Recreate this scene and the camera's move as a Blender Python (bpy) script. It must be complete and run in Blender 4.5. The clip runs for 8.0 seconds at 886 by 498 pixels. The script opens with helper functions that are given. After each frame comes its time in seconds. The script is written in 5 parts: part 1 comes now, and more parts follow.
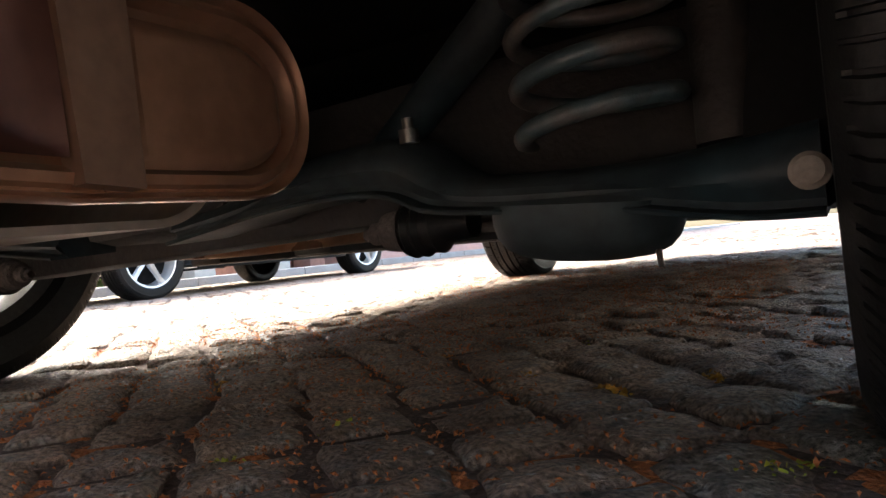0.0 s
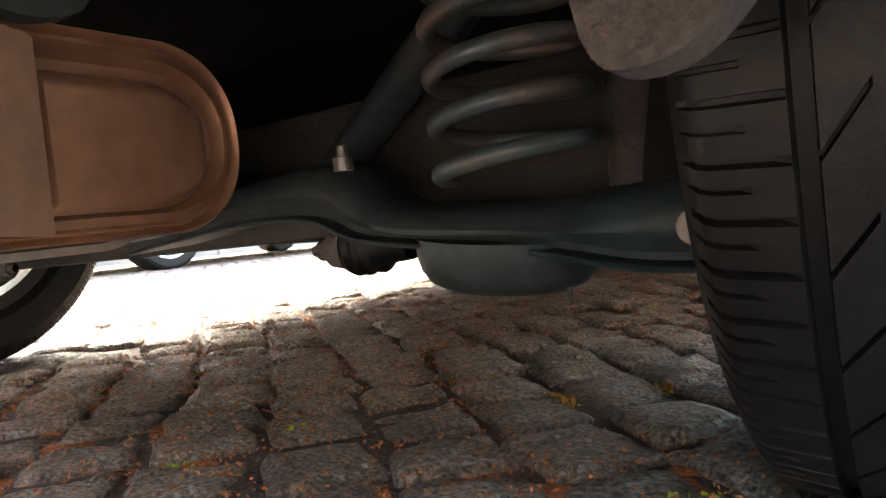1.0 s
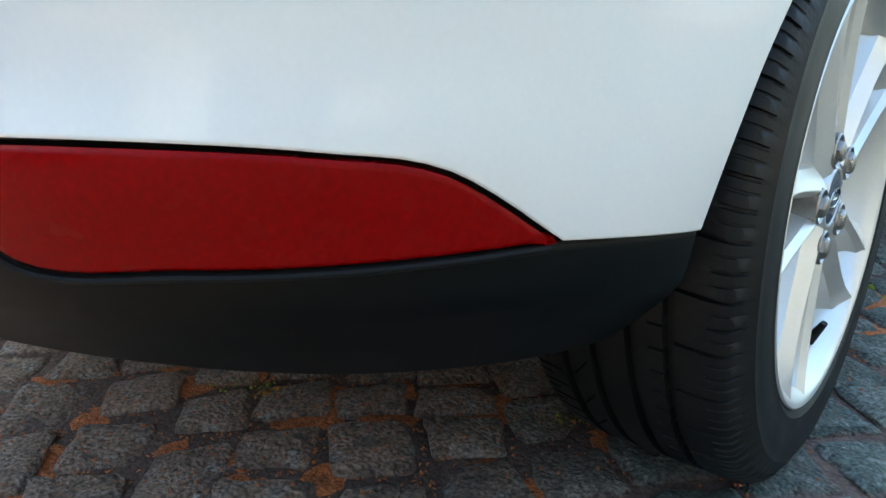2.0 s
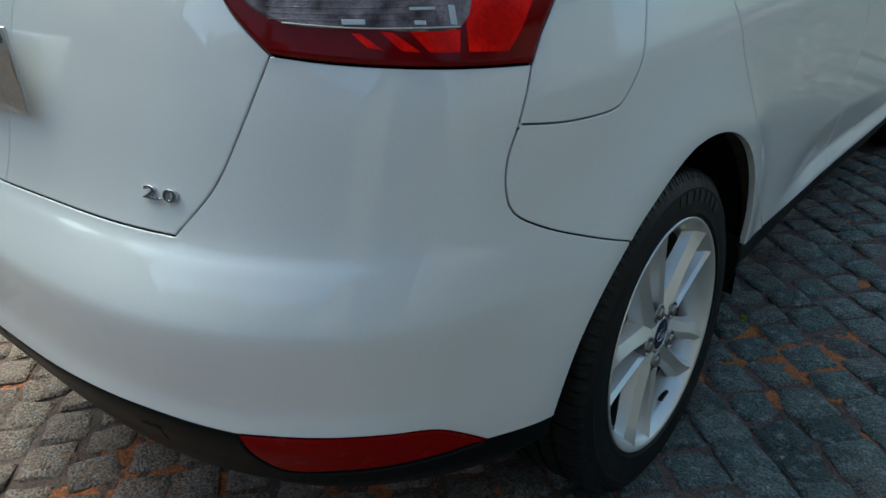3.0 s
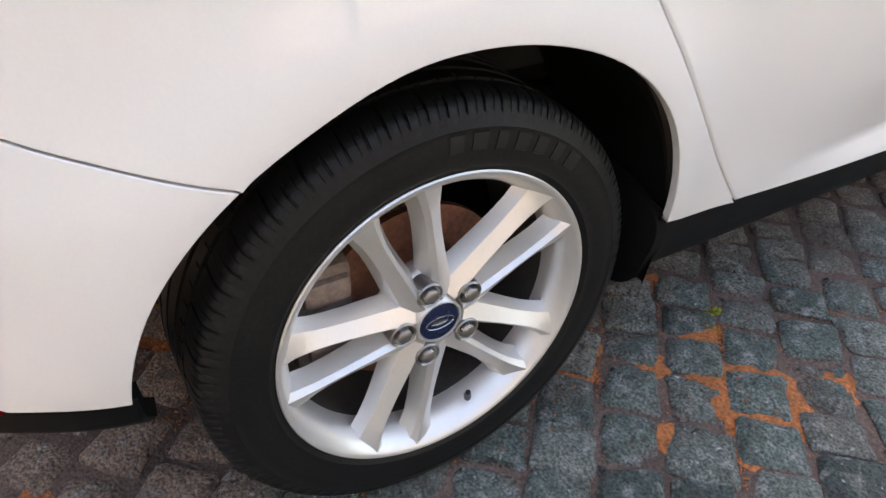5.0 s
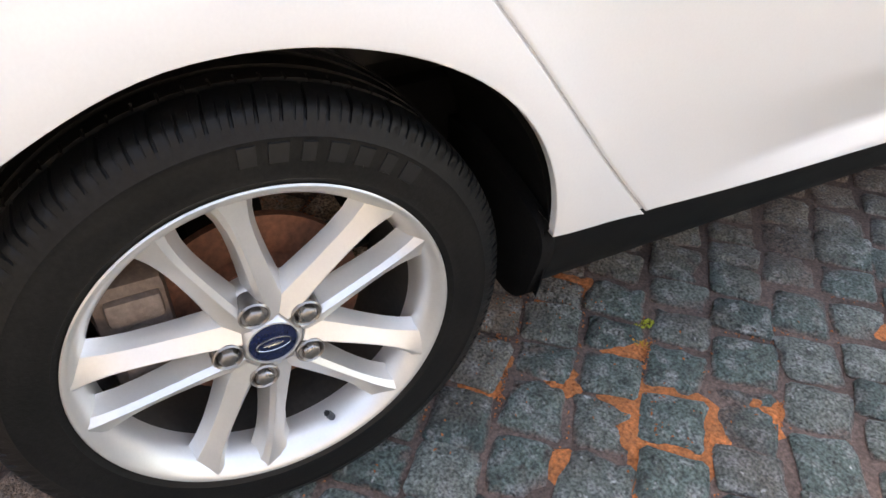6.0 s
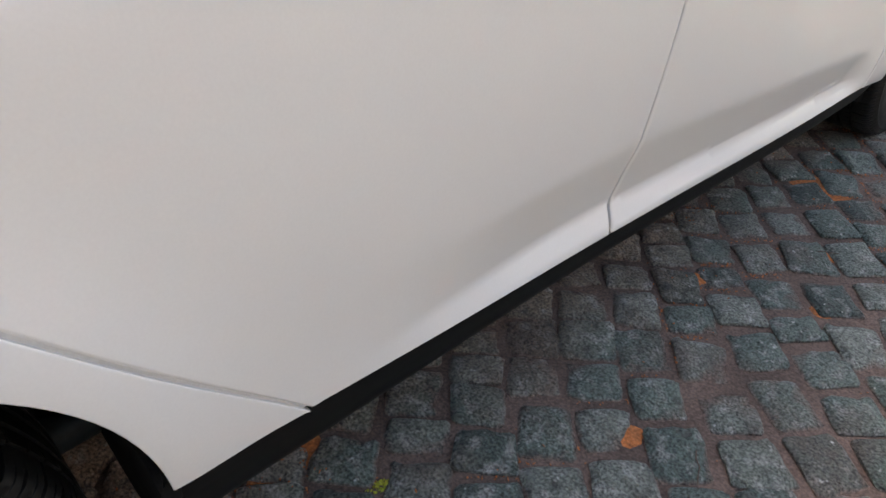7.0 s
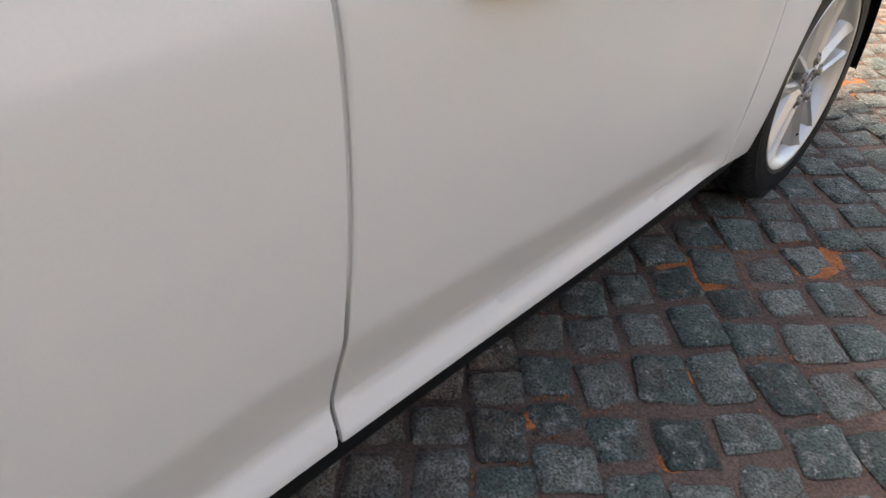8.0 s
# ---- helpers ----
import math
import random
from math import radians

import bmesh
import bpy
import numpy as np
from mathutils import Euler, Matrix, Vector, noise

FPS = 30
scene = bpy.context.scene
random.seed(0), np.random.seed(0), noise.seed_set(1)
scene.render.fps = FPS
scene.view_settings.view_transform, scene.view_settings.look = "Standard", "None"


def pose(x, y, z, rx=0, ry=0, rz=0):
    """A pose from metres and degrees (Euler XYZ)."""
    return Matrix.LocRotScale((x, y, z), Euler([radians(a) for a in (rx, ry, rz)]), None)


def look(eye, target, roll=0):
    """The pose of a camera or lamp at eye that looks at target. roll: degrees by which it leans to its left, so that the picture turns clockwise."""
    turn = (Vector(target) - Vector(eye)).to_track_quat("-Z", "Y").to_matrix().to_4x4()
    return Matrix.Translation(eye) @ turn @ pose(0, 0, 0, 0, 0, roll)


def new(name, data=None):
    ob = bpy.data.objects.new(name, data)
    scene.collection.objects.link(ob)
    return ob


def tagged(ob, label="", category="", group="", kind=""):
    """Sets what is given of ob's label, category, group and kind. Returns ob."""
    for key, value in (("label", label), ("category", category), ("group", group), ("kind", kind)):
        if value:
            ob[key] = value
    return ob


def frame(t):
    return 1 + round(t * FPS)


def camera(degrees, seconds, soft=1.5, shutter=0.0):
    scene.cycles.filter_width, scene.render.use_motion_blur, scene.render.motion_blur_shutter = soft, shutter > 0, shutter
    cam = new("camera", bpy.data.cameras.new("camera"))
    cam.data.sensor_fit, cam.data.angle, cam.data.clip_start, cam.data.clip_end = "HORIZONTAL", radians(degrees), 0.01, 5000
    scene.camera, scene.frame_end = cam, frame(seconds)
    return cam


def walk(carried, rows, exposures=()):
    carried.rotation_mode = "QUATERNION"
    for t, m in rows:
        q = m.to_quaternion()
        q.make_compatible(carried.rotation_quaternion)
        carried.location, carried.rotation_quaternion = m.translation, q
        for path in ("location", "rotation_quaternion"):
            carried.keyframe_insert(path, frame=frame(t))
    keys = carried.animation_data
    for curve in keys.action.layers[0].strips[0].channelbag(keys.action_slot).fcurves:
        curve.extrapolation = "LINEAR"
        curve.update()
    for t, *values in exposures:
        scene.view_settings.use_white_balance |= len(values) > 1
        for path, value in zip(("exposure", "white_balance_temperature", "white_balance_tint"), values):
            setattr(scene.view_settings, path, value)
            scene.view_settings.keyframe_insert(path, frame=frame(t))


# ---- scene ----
from mathutils.geometry import delaunay_2d_cdt

cam = camera(64.0, 8.0)
PATH = [
    (0, (0.674, -0.623, 0.166), (-0.34, 1.101, 0.169), -5.4),
    (0.5, (0.675, -0.572, 0.178), (-0.142, 1.253, 0.201), -4.6),
    (1, (0.747, -0.596, 0.205), (-0.327, 1.089, 0.127), -4.5),
    (1.5, (0.858, -0.679, 0.280), (-0.366, 0.868, -0.049), -1.85),
    (1.6, (0.893, -0.697, 0.316), (-0.327, 0.831, -0.105), -0.6),
    (1.7, (0.930, -0.725, 0.347), (-0.29, 0.78, -0.133), 0.0),
    (2.8, (1.243, -1.091, 0.975), (0.016, 0.27, 0.173), -2.9),
    (3, (1.315, -1.117, 1.036), (0.117, 0.249, 0.2), -3.3),
    (3.5, (1.526, -1.074, 1.065), (0.339, 0.217, 0.104), 2.7),
    (4, (1.553, -0.873, 1.053), (0.358, 0.296, -0.044), 4.9),
    (4.5, (1.468, -0.573, 1.0), (0.248, 0.513, -0.154), 5.0),
    (4.7, (1.453, -0.476, 0.961), (0.137, 0.498, -0.187), 2.6),
    (5.8, (1.470, -0.159, 0.931), (0.233, 0.462, -0.221), 1.2),
    (6, (1.473, -0.099, 0.942), (0.247, 0.559, -0.2), 1.75),
    (6.5, (1.426, 0.058, 0.965), (0.279, 0.892, -0.144), 2.4),
    (7, (1.38, 0.283, 0.999), (0.339, 1.275, -0.083), 1.7),
    (7.5, (1.325, 0.553, 1.003), (0.332, 1.591, -0.082), 1.3),
    (8, (1.339, 0.843, 1.041), (0.359, 1.881, -0.055), 0.4),
]
walk(cam, [(t, look(eye, target, roll)) for t, eye, target, roll in PATH],
     [(0.0, 3.3, 6900, 6), (0.5, 3.45, 6500, 0), (1.0, 4.6, 7000, 3), (1.5, 5.0, 6400, -6), (1.7, 5.05, 5900, -4), (2.0, 2.7, 6200, -8), (2.3, 1.4, 6000, -10), (2.8, 0.85, 5900, -12), (3.0, 0.85, 5950, -12), (3.5, 1.4, 6750, -6), (4.0, 2.2, 7600, 5), (4.5, 2.5, 7900, 12), (6.0, 3.05, 8350, 13), (6.5, 2.8, 8150, 11), (7.0, 2.3, 8200, 12), (7.5, 2.15, 8200, 12), (8.0, 2.0, 8250, 13)])


# ---- world, sun, exposure ----
SUN_ELEVATION, SUN_AZIMUTH = 46.0, 281.0
world = bpy.data.worlds.new("overcast_sky")
scene.world = world
world.use_nodes = True
wn = world.node_tree.nodes
sky = wn.new("ShaderNodeTexSky")
sky.sky_type = "NISHITA"
sky.sun_disc = False
sky.sun_elevation, sky.sun_rotation = radians(SUN_ELEVATION), radians(SUN_AZIMUTH)
sky.dust_density, sky.air_density, sky.ozone_density = 4.0, 1.0, 1.0
world.node_tree.links.new(sky.outputs[0], wn["Background"].inputs[0])
wn["Background"].inputs[1].default_value = 0.15
sun = new("sun", bpy.data.lights.new("sun", "SUN"))
sun.data.energy, sun.data.angle, sun.data.color = 1.5, radians(45), (1.0, 0.96, 0.91)
sun.matrix_world = look((0, 0, 0), (-math.sin(radians(SUN_AZIMUTH)), -math.cos(radians(SUN_AZIMUTH)), -math.tan(radians(SUN_ELEVATION))))


# ---- materials ----
def material(name, base, rough=0.5, metal=0.0, other=None, scale=6.0, amount=0.5, grain=90.0, grain_amount=0.15, bump=0.0,
             bump_scale=150.0, rough_vary=0.1, coat=0.0, spec=0.5, per_piece=0.0, detail=5.0, contrast=0.25):
    """A surface with large patches towards a second colour, fine grain, and relief."""
    m = bpy.data.materials.new(name)
    m.use_nodes = True
    n, link = m.node_tree.nodes, m.node_tree.links.new
    p = n["Principled BSDF"]
    p.inputs["Metallic"].default_value = metal
    p.inputs["Coat Weight"].default_value = coat
    p.inputs["Coat Roughness"].default_value = 0.015
    p.inputs["Coat IOR"].default_value = 1.75
    p.inputs["Specular IOR Level"].default_value = spec
    tc = n.new("ShaderNodeTexCoord")

    def tex(s, d=detail):
        t = n.new("ShaderNodeTexNoise")
        t.inputs["Scale"].default_value, t.inputs["Detail"].default_value = s, d
        link(tc.outputs["Object"], t.inputs["Vector"])
        return t

    def span(sock, lo, hi, a, b):
        r = n.new("ShaderNodeMapRange")
        for i, v in enumerate((lo, hi, a, b)):
            r.inputs[i + 1].default_value = v
        link(sock, r.inputs[0])
        return r.outputs[0]

    big, fine = tex(scale), tex(grain)
    other = other or tuple(c * 0.75 for c in base)
    mix = n.new("ShaderNodeMix")
    mix.data_type = "RGBA"
    mix.inputs["A"].default_value, mix.inputs["B"].default_value = (*base, 1), (*other, 1)
    link(span(big.outputs[0], 0.5 - contrast, 0.5 + contrast, 0.0, amount), mix.inputs["Factor"])
    value = span(fine.outputs[0], 0.3, 0.7, 1 - grain_amount, 1 + grain_amount)
    if per_piece:
        info = n.new("ShaderNodeObjectInfo")
        mul = n.new("ShaderNodeMath")
        mul.operation = "MULTIPLY"
        link(value, mul.inputs[0])
        link(span(info.outputs["Random"], 0, 1, 1 - per_piece, 1 + per_piece), mul.inputs[1])
        value = mul.outputs[0]
    hsv = n.new("ShaderNodeHueSaturation")
    link(mix.outputs["Result"], hsv.inputs["Color"])
    link(value, hsv.inputs["Value"])
    link(hsv.outputs[0], p.inputs["Base Color"])
    link(span(big.outputs[0], 0.3, 0.7, max(0.02, rough - rough_vary), min(1, rough + rough_vary)), p.inputs["Roughness"])
    if bump:
        b = n.new("ShaderNodeBump")
        b.inputs["Strength"].default_value, b.inputs["Distance"].default_value = 1.0, bump
        link(tex(bump_scale).outputs[0], b.inputs["Height"])
        link(b.outputs[0], p.inputs["Normal"])
    return m


PAINT = material("white_paint", (0.73, 0.728, 0.715), 0.5, 0.0, (0.695, 0.69, 0.675), 2.5, 0.5, 300, 0.015, 0, rough_vary=0.04, coat=1.0, spec=0.25)
TRIM = material("black_grained_plastic", (0.0020, 0.0031, 0.0035), 0.45, 0.0, (0.0038, 0.0048, 0.0052), 5, 0.6, 400, 0.15, 0.00006, 1200, 0.06, spec=0.13)
SILLTRIM = material("scuffed_sill_plastic", (0.0055, 0.0062, 0.0066), 0.5, 0.0, (0.010, 0.0104, 0.0104), 7, 0.6, 400, 0.15, 0.00006, 1200, 0.06, spec=0.12)
RUBBER = material("tyre_rubber", (0.0065, 0.0067, 0.0067), 0.44, 0.0, (0.015, 0.0143, 0.0135), 9, 0.6, 160, 0.25, 0.0003, 350, 0.1, spec=0.17)
MARK = material("polished_rubber", (0.011, 0.0120, 0.013), 0.36, 0.0, (0.008, 0.0085, 0.009), 40, 0.8, 160, 0.2, spec=0.3)
ALLOY = material("silver_alloy", (0.70, 0.685, 0.66), 0.38, 0.65, (0.61, 0.60, 0.575), 14, 0.6, 260, 0.02, 0.0, rough_vary=0.06, coat=0.2)
STEEL = material("dull_steel", (0.26, 0.24, 0.22), 0.42, 0.8, (0.14, 0.11, 0.085), 60, 0.6, 200, 0.2, 0.0005, 300)
NUT = material("worn_bolt_steel", (0.34, 0.32, 0.30), 0.34, 0.85, (0.18, 0.16, 0.15), 50, 0.6, 200, 0.1)
CHROME = material("chrome", (0.45, 0.45, 0.46), 0.12, 1.0, (0.6, 0.6, 0.6), 30, 0.4, 200, 0.03)
RUST = material("rusty_disc", (0.20, 0.075, 0.04), 0.6, 0.3, (0.16, 0.075, 0.05), 18, 0.8, 120, 0.3, 0.0006, 200)
DARK = material("black_underbody_paint", (0.016, 0.028, 0.033), 0.52, 0.0, (0.036, 0.038, 0.036), 9, 0.8, 60, 0.3, 0.0005, 90, spec=0.25, contrast=0.16)
UNDERSEAL = material("dusty_underseal", (0.010, 0.0085, 0.0075), 0.75, 0.0, (0.030, 0.022, 0.017), 7, 0.8, 90, 0.3, 0.0015, 120)
FELT = material("grey_felt_liner", (0.085, 0.070, 0.063), 0.95, 0.0, (0.045, 0.037, 0.033), 14, 0.8, 260, 0.3, 0.002, 320)
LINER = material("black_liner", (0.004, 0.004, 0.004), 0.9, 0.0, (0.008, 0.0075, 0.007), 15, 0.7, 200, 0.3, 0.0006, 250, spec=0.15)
MUFFLER = material("tarnished_steel", (0.46, 0.24, 0.15), 0.36, 0.55, (0.26, 0.125, 0.075), 9, 0.9, 60, 0.12, 0.0003, 40, 0.12, contrast=0.15)
ALUMINISED = material("aluminised_steel", (0.47, 0.40, 0.35), 0.5, 0.5, (0.33, 0.24, 0.19), 8, 0.8, 60, 0.12, 0.0003, 40, 0.12)
BANDSTEEL = material("stained_steel_band", (0.27, 0.155, 0.105), 0.45, 0.5, (0.19, 0.10, 0.065), 14, 0.8, 80, 0.12, 0.0003, 60, 0.1)
# rusty steel with the shade of the cap's recess put into its colour
BOWL = material("shaded_rust_steel", (0.13, 0.05, 0.036), 0.34, 0.5, (0.05, 0.022, 0.018), 12, 0.8, 60, 0.15, 0.0003, 60, 0.1)
# rim well, much darker than the silver lip
WELLALLOY = material("dark_well_alloy", (0.030, 0.028, 0.026), 0.6, 0.2, (0.055, 0.05, 0.045), 12, 0.7, 120, 0.2)
SPRING = material("dark_spring_steel", (0.050, 0.072, 0.074), 0.40, 0.1, (0.20, 0.09, 0.045), 14, 0.30, 150, 0.2, 0.0004, 300, contrast=0.06)
RED = material("deep_red_lens", (0.16, 0.001, 0.003), 0.08, 0.0, (0.10, 0.0, 0.002), 12, 0.8, 60, 0.1, 0.0, coat=0.05, spec=0.12, contrast=0.15)
BRIGHTRED = material("bright_red_facet", (0.88, 0.006, 0.004), 0.15, 0.0, (0.50, 0.001, 0.002), 22, 0.9, 200, 0.15, 0.0, coat=0.03, spec=0.06, contrast=0.12)
DARKRED = material("dark_red_reflector", (0.20, 0.0, 0.001), 0.25, 0.0, (0.17, 0.0, 0.001), 30, 0.6, 260, 0.12, 0.0002, 420, spec=0.08)
CLEAR = material("clear_lamp_lens", (0.27, 0.215, 0.215), 0.16, 0.2, (0.055, 0.036, 0.038), 26, 0.95, 300, 0.2, 0.0015, 60, coat=0.03, spec=0.15, contrast=0.10)
GLASS = material("tinted_glass", (0.012, 0.014, 0.015), 0.05, 0.0, (0.018, 0.02, 0.02), 3, 0.5, 60, 0.05)
BLUE = material("blue_enamel", (0.005, 0.012, 0.048), 0.25, 0.0, (0.004, 0.009, 0.036), 60, 0.5, 300, 0.05, coat=0.15)
PLATE = material("plate_cover", (0.62, 0.52, 0.43), 0.6, 0.0, (0.30, 0.25, 0.2), 30, 0.5, 500, 0.2, 0.0006, 300)
PALEMETAL = material("pale_plate_metal", (0.55, 0.55, 0.53), 0.35, 0.4, (0.45, 0.45, 0.44), 20, 0.5, 200, 0.05)
BOLT = material("pale_bolt", (0.24, 0.205, 0.17), 0.6, 0.3, (0.3, 0.25, 0.2), 60, 0.6, 250, 0.15, 0.0004, 300)
SOIL = material("sandy_joint_soil", (0.165, 0.108, 0.085), 0.95, 0.0, (0.060, 0.041, 0.033), 5, 0.95, 180, 0.45, 0.005, 110)
LITTER = material("orange_litter", (0.58, 0.17, 0.045), 0.85, 0.0, (0.25, 0.10, 0.04), 25, 0.9, 160, 0.45, 0.006, 220)
SHELL = material("inner_body_paint", (0.70, 0.70, 0.685), 0.6, 0.0, (0.36, 0.36, 0.35), 4, 0.5, 200, 0.05)
CALIPER = material("dusty_caliper_iron", (0.22, 0.175, 0.15), 0.7, 0.2, (0.17, 0.12, 0.095), 25, 0.8, 160, 0.2, 0.0006, 250)
MOSS = material("yellow_green_moss", (0.46, 0.42, 0.04), 0.8, 0.0, (0.16, 0.24, 0.03), 40, 0.9, 90, 0.25)
FALLEN = material("yellow_fallen_leaf", (0.45, 0.27, 0.03), 0.7, 0.0, (0.40, 0.12, 0.03), 30, 0.8, 90, 0.2)


def stone_material(name, per_piece):
    """Granite sett: blue-grey with brown stones among them, speckled and pitted."""
    m = bpy.data.materials.new(name)
    m.use_nodes = True
    n, link = m.node_tree.nodes, m.node_tree.links.new
    p = n["Principled BSDF"]
    geo = n.new("ShaderNodeNewGeometry")
    tc = n.new("ShaderNodeVectorMath")
    tc.operation = "ADD"
    link(geo.outputs["Position"], tc.inputs[0])

    def node(kind, **inputs):
        t = n.new(kind)
        for key, v in inputs.items():
            t.inputs[key].default_value = v
        if "Vector" in t.inputs:
            link(tc.outputs[0], t.inputs["Vector"])
        return t

    def span(sock, lo, hi, a, b):
        r = n.new("ShaderNodeMapRange")
        for i, v in enumerate((lo, hi, a, b)):
            r.inputs[i + 1].default_value = v
        link(sock, r.inputs[0])
        return r.outputs[0]

    def mixed(fac, a, b):
        x = n.new("ShaderNodeMix")
        x.data_type = "RGBA"
        for key, v in (("Factor", fac), ("A", a), ("B", b)):
            if isinstance(v, (tuple, float)):
                x.inputs[key].default_value = (*v, 1) if isinstance(v, tuple) else v
            else:
                link(v, x.inputs[key])
        return x.outputs["Result"]

    rnd = n.new("ShaderNodeObjectInfo").outputs["Random"] if per_piece else geo.outputs["Random Per Island"]
    patch, mid, speck = node("ShaderNodeTexNoise", Scale=1.1, Detail=3.0), node("ShaderNodeTexNoise", Scale=30.0, Detail=6.0), node("ShaderNodeTexNoise", Scale=190.0, Detail=3.0)
    ramp_node = n.new("ShaderNodeValToRGB")
    e = ramp_node.color_ramp.elements
    e[0].color, e[1].color = (0.038, 0.056, 0.050, 1), (0.225, 0.268, 0.236, 1)
    for at, c in ((0.22, (0.078, 0.114, 0.101)), (0.6, (0.122, 0.172, 0.150)), (0.88, (0.165, 0.198, 0.172))):
        e.new(at).color = (*c, 1)
    link(rnd, ramp_node.inputs[0])
    # brown dust and sand, unswept under and behind the parked car, lightened to paint in missing light
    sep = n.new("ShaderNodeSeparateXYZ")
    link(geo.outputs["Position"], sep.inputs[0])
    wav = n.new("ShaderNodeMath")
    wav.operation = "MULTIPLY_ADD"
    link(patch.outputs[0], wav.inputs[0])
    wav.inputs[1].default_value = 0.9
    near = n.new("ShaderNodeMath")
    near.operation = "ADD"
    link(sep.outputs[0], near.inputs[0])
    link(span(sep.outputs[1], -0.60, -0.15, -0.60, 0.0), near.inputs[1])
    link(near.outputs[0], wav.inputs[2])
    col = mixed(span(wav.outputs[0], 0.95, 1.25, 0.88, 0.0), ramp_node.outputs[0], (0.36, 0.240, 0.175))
    col = mixed(span(rnd, 0.0, 1.0, 0.0, 0.32), col, (0.10, 0.076, 0.062))
    col = mixed(span(mid.outputs[0], 0.52, 0.70, 0.0, 0.72), col, (0.33, 0.325, 0.31))
    col = mixed(span(mid.outputs[0], 0.30, 0.46, 0.72, 0.0), col, (0.042, 0.044, 0.044))
    dirt = node("ShaderNodeTexNoise", Scale=4.2, Detail=5.0)
    col = mixed(span(dirt.outputs[0], 0.52, 0.68, 0.0, 0.60), col, (0.115, 0.080, 0.064))
    fleck = node("ShaderNodeTexNoise", Scale=55.0, Detail=2.0)
    col = mixed(span(fleck.outputs[0], 0.69, 0.75, 0.0, 0.7), col, (0.48, 0.48, 0.46))
    # sand washed over the low rims of the stones
    rim = n.new("ShaderNodeMath")
    rim.operation = "MULTIPLY_ADD"
    link(mid.outputs[0], rim.inputs[0])
    rim.inputs[1].default_value = 0.010
    link(sep.outputs[2], rim.inputs[2])
    col = mixed(span(rim.outputs[0], 0.0012, 0.0058, 0.90, 0.0), col, (0.150, 0.098, 0.078))
    hsv = n.new("ShaderNodeHueSaturation")
    link(col, hsv.inputs["Color"])
    link(span(speck.outputs[0], 0.34, 0.66, 0.45, 1.65), hsv.inputs["Value"])
    link(hsv.outputs[0], p.inputs["Base Color"])
    link(span(mid.outputs[0], 0.35, 0.65, 0.50, 0.85), p.inputs["Roughness"])
    rough = node("ShaderNodeTexNoise", Scale=75.0, Detail=7.0, Roughness=0.65)
    pits = node("ShaderNodeTexVoronoi", Scale=120.0)
    add = n.new("ShaderNodeMath")
    add.operation = "ADD"
    link(rough.outputs[0], add.inputs[0])
    link(span(pits.outputs["Distance"], 0.0, 0.5, -0.25, 0.0), add.inputs[1])
    b = n.new("ShaderNodeBump")
    b.inputs["Strength"].default_value, b.inputs["Distance"].default_value = 1.0, 0.020
    link(add.outputs[0], b.inputs["Height"])
    link(b.outputs[0], p.inputs["Normal"])
    return m


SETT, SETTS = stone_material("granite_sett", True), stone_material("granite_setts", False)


# ---- helpers for meshes ----
def part(name, bm, mat, parent=None, label="", smooth=True):
    me = bpy.data.meshes.new(name)
    bm.to_mesh(me)
    bm.free()
    me.materials.append(mat)
    if smooth:
        me.shade_smooth()
        me.set_sharp_from_angle(angle=radians(38))
    ob = new(name, me)
    ob.parent = parent
    return tagged(ob, label) if label else ob


def thing(name, label, category, at=(0, 0, 0), group="", kind=""):
    ob = new(name)
    ob.location = at
    return tagged(ob, label, category, group, kind)


def box(bm, lo, hi, bevel=0.0, m=None):
    lo, hi = Vector(lo), Vector(hi)
    r = bmesh.ops.create_cube(bm, size=1.0, matrix=Matrix.Translation((lo + hi) / 2) @ Matrix.Diagonal((*(hi - lo), 1)))
    vs = r["verts"]
    if bevel:
        es = list({e for v in vs for e in v.link_edges})
        out = bmesh.ops.bevel(bm, geom=es, offset=bevel, segments=2, affect="EDGES", profile=0.6)
        vs = list({v for f in out["faces"] for v in f.verts} | {v for v in vs if v.is_valid})
    if m is not None:
        bmesh.ops.transform(bm, matrix=m, verts=vs)
    return vs


def tube(bm, points, radius, sides=12, caps=True):
    """A round bar along points; radius is a number or a function of 0..1 along it."""
    pts = [Vector(p) for p in points]
    rings = []
    side = None
    for i, p in enumerate(pts):
        d = (pts[min(i + 1, len(pts) - 1)] - pts[max(i - 1, 0)]).normalized()
        if side is None:
            side = d.orthogonal().normalized()
        side = (side - d * side.dot(d)).normalized()
        up = d.cross(side)
        r = radius(i / (len(pts) - 1)) if callable(radius) else radius
        rings.append([bm.verts.new(p + r * (math.cos(a) * side + math.sin(a) * up)) for a in (2 * math.pi * k / sides for k in range(sides))])
    for a, b in zip(rings, rings[1:]):
        for k in range(sides):
            bm.faces.new((a[k], a[(k + 1) % sides], b[(k + 1) % sides], b[k]))
    if caps:
        bm.faces.new(rings[0][::-1])
        bm.faces.new(rings[-1])


def revolve(bm, profile, segments=96, angles=None, dent=None):
    """Turns a profile of (x, r) round the x axis. dent(i, k): by how much vertex i of step k sinks."""
    angles = angles or [2 * math.pi * k / segments for k in range(segments)]
    rings = []
    for k, a in enumerate(angles):
        rings.append([bm.verts.new((x, math.cos(a) * (r - (dent(i, k) if dent else 0)), math.sin(a) * (r - (dent(i, k) if dent else 0)))) for i, (x, r) in enumerate(profile)])
    for a, b in zip(rings, rings[1:] + rings[:1]):
        for i in range(len(profile) - 1):
            bm.faces.new((a[i], a[i + 1], b[i + 1], b[i]))
    return rings


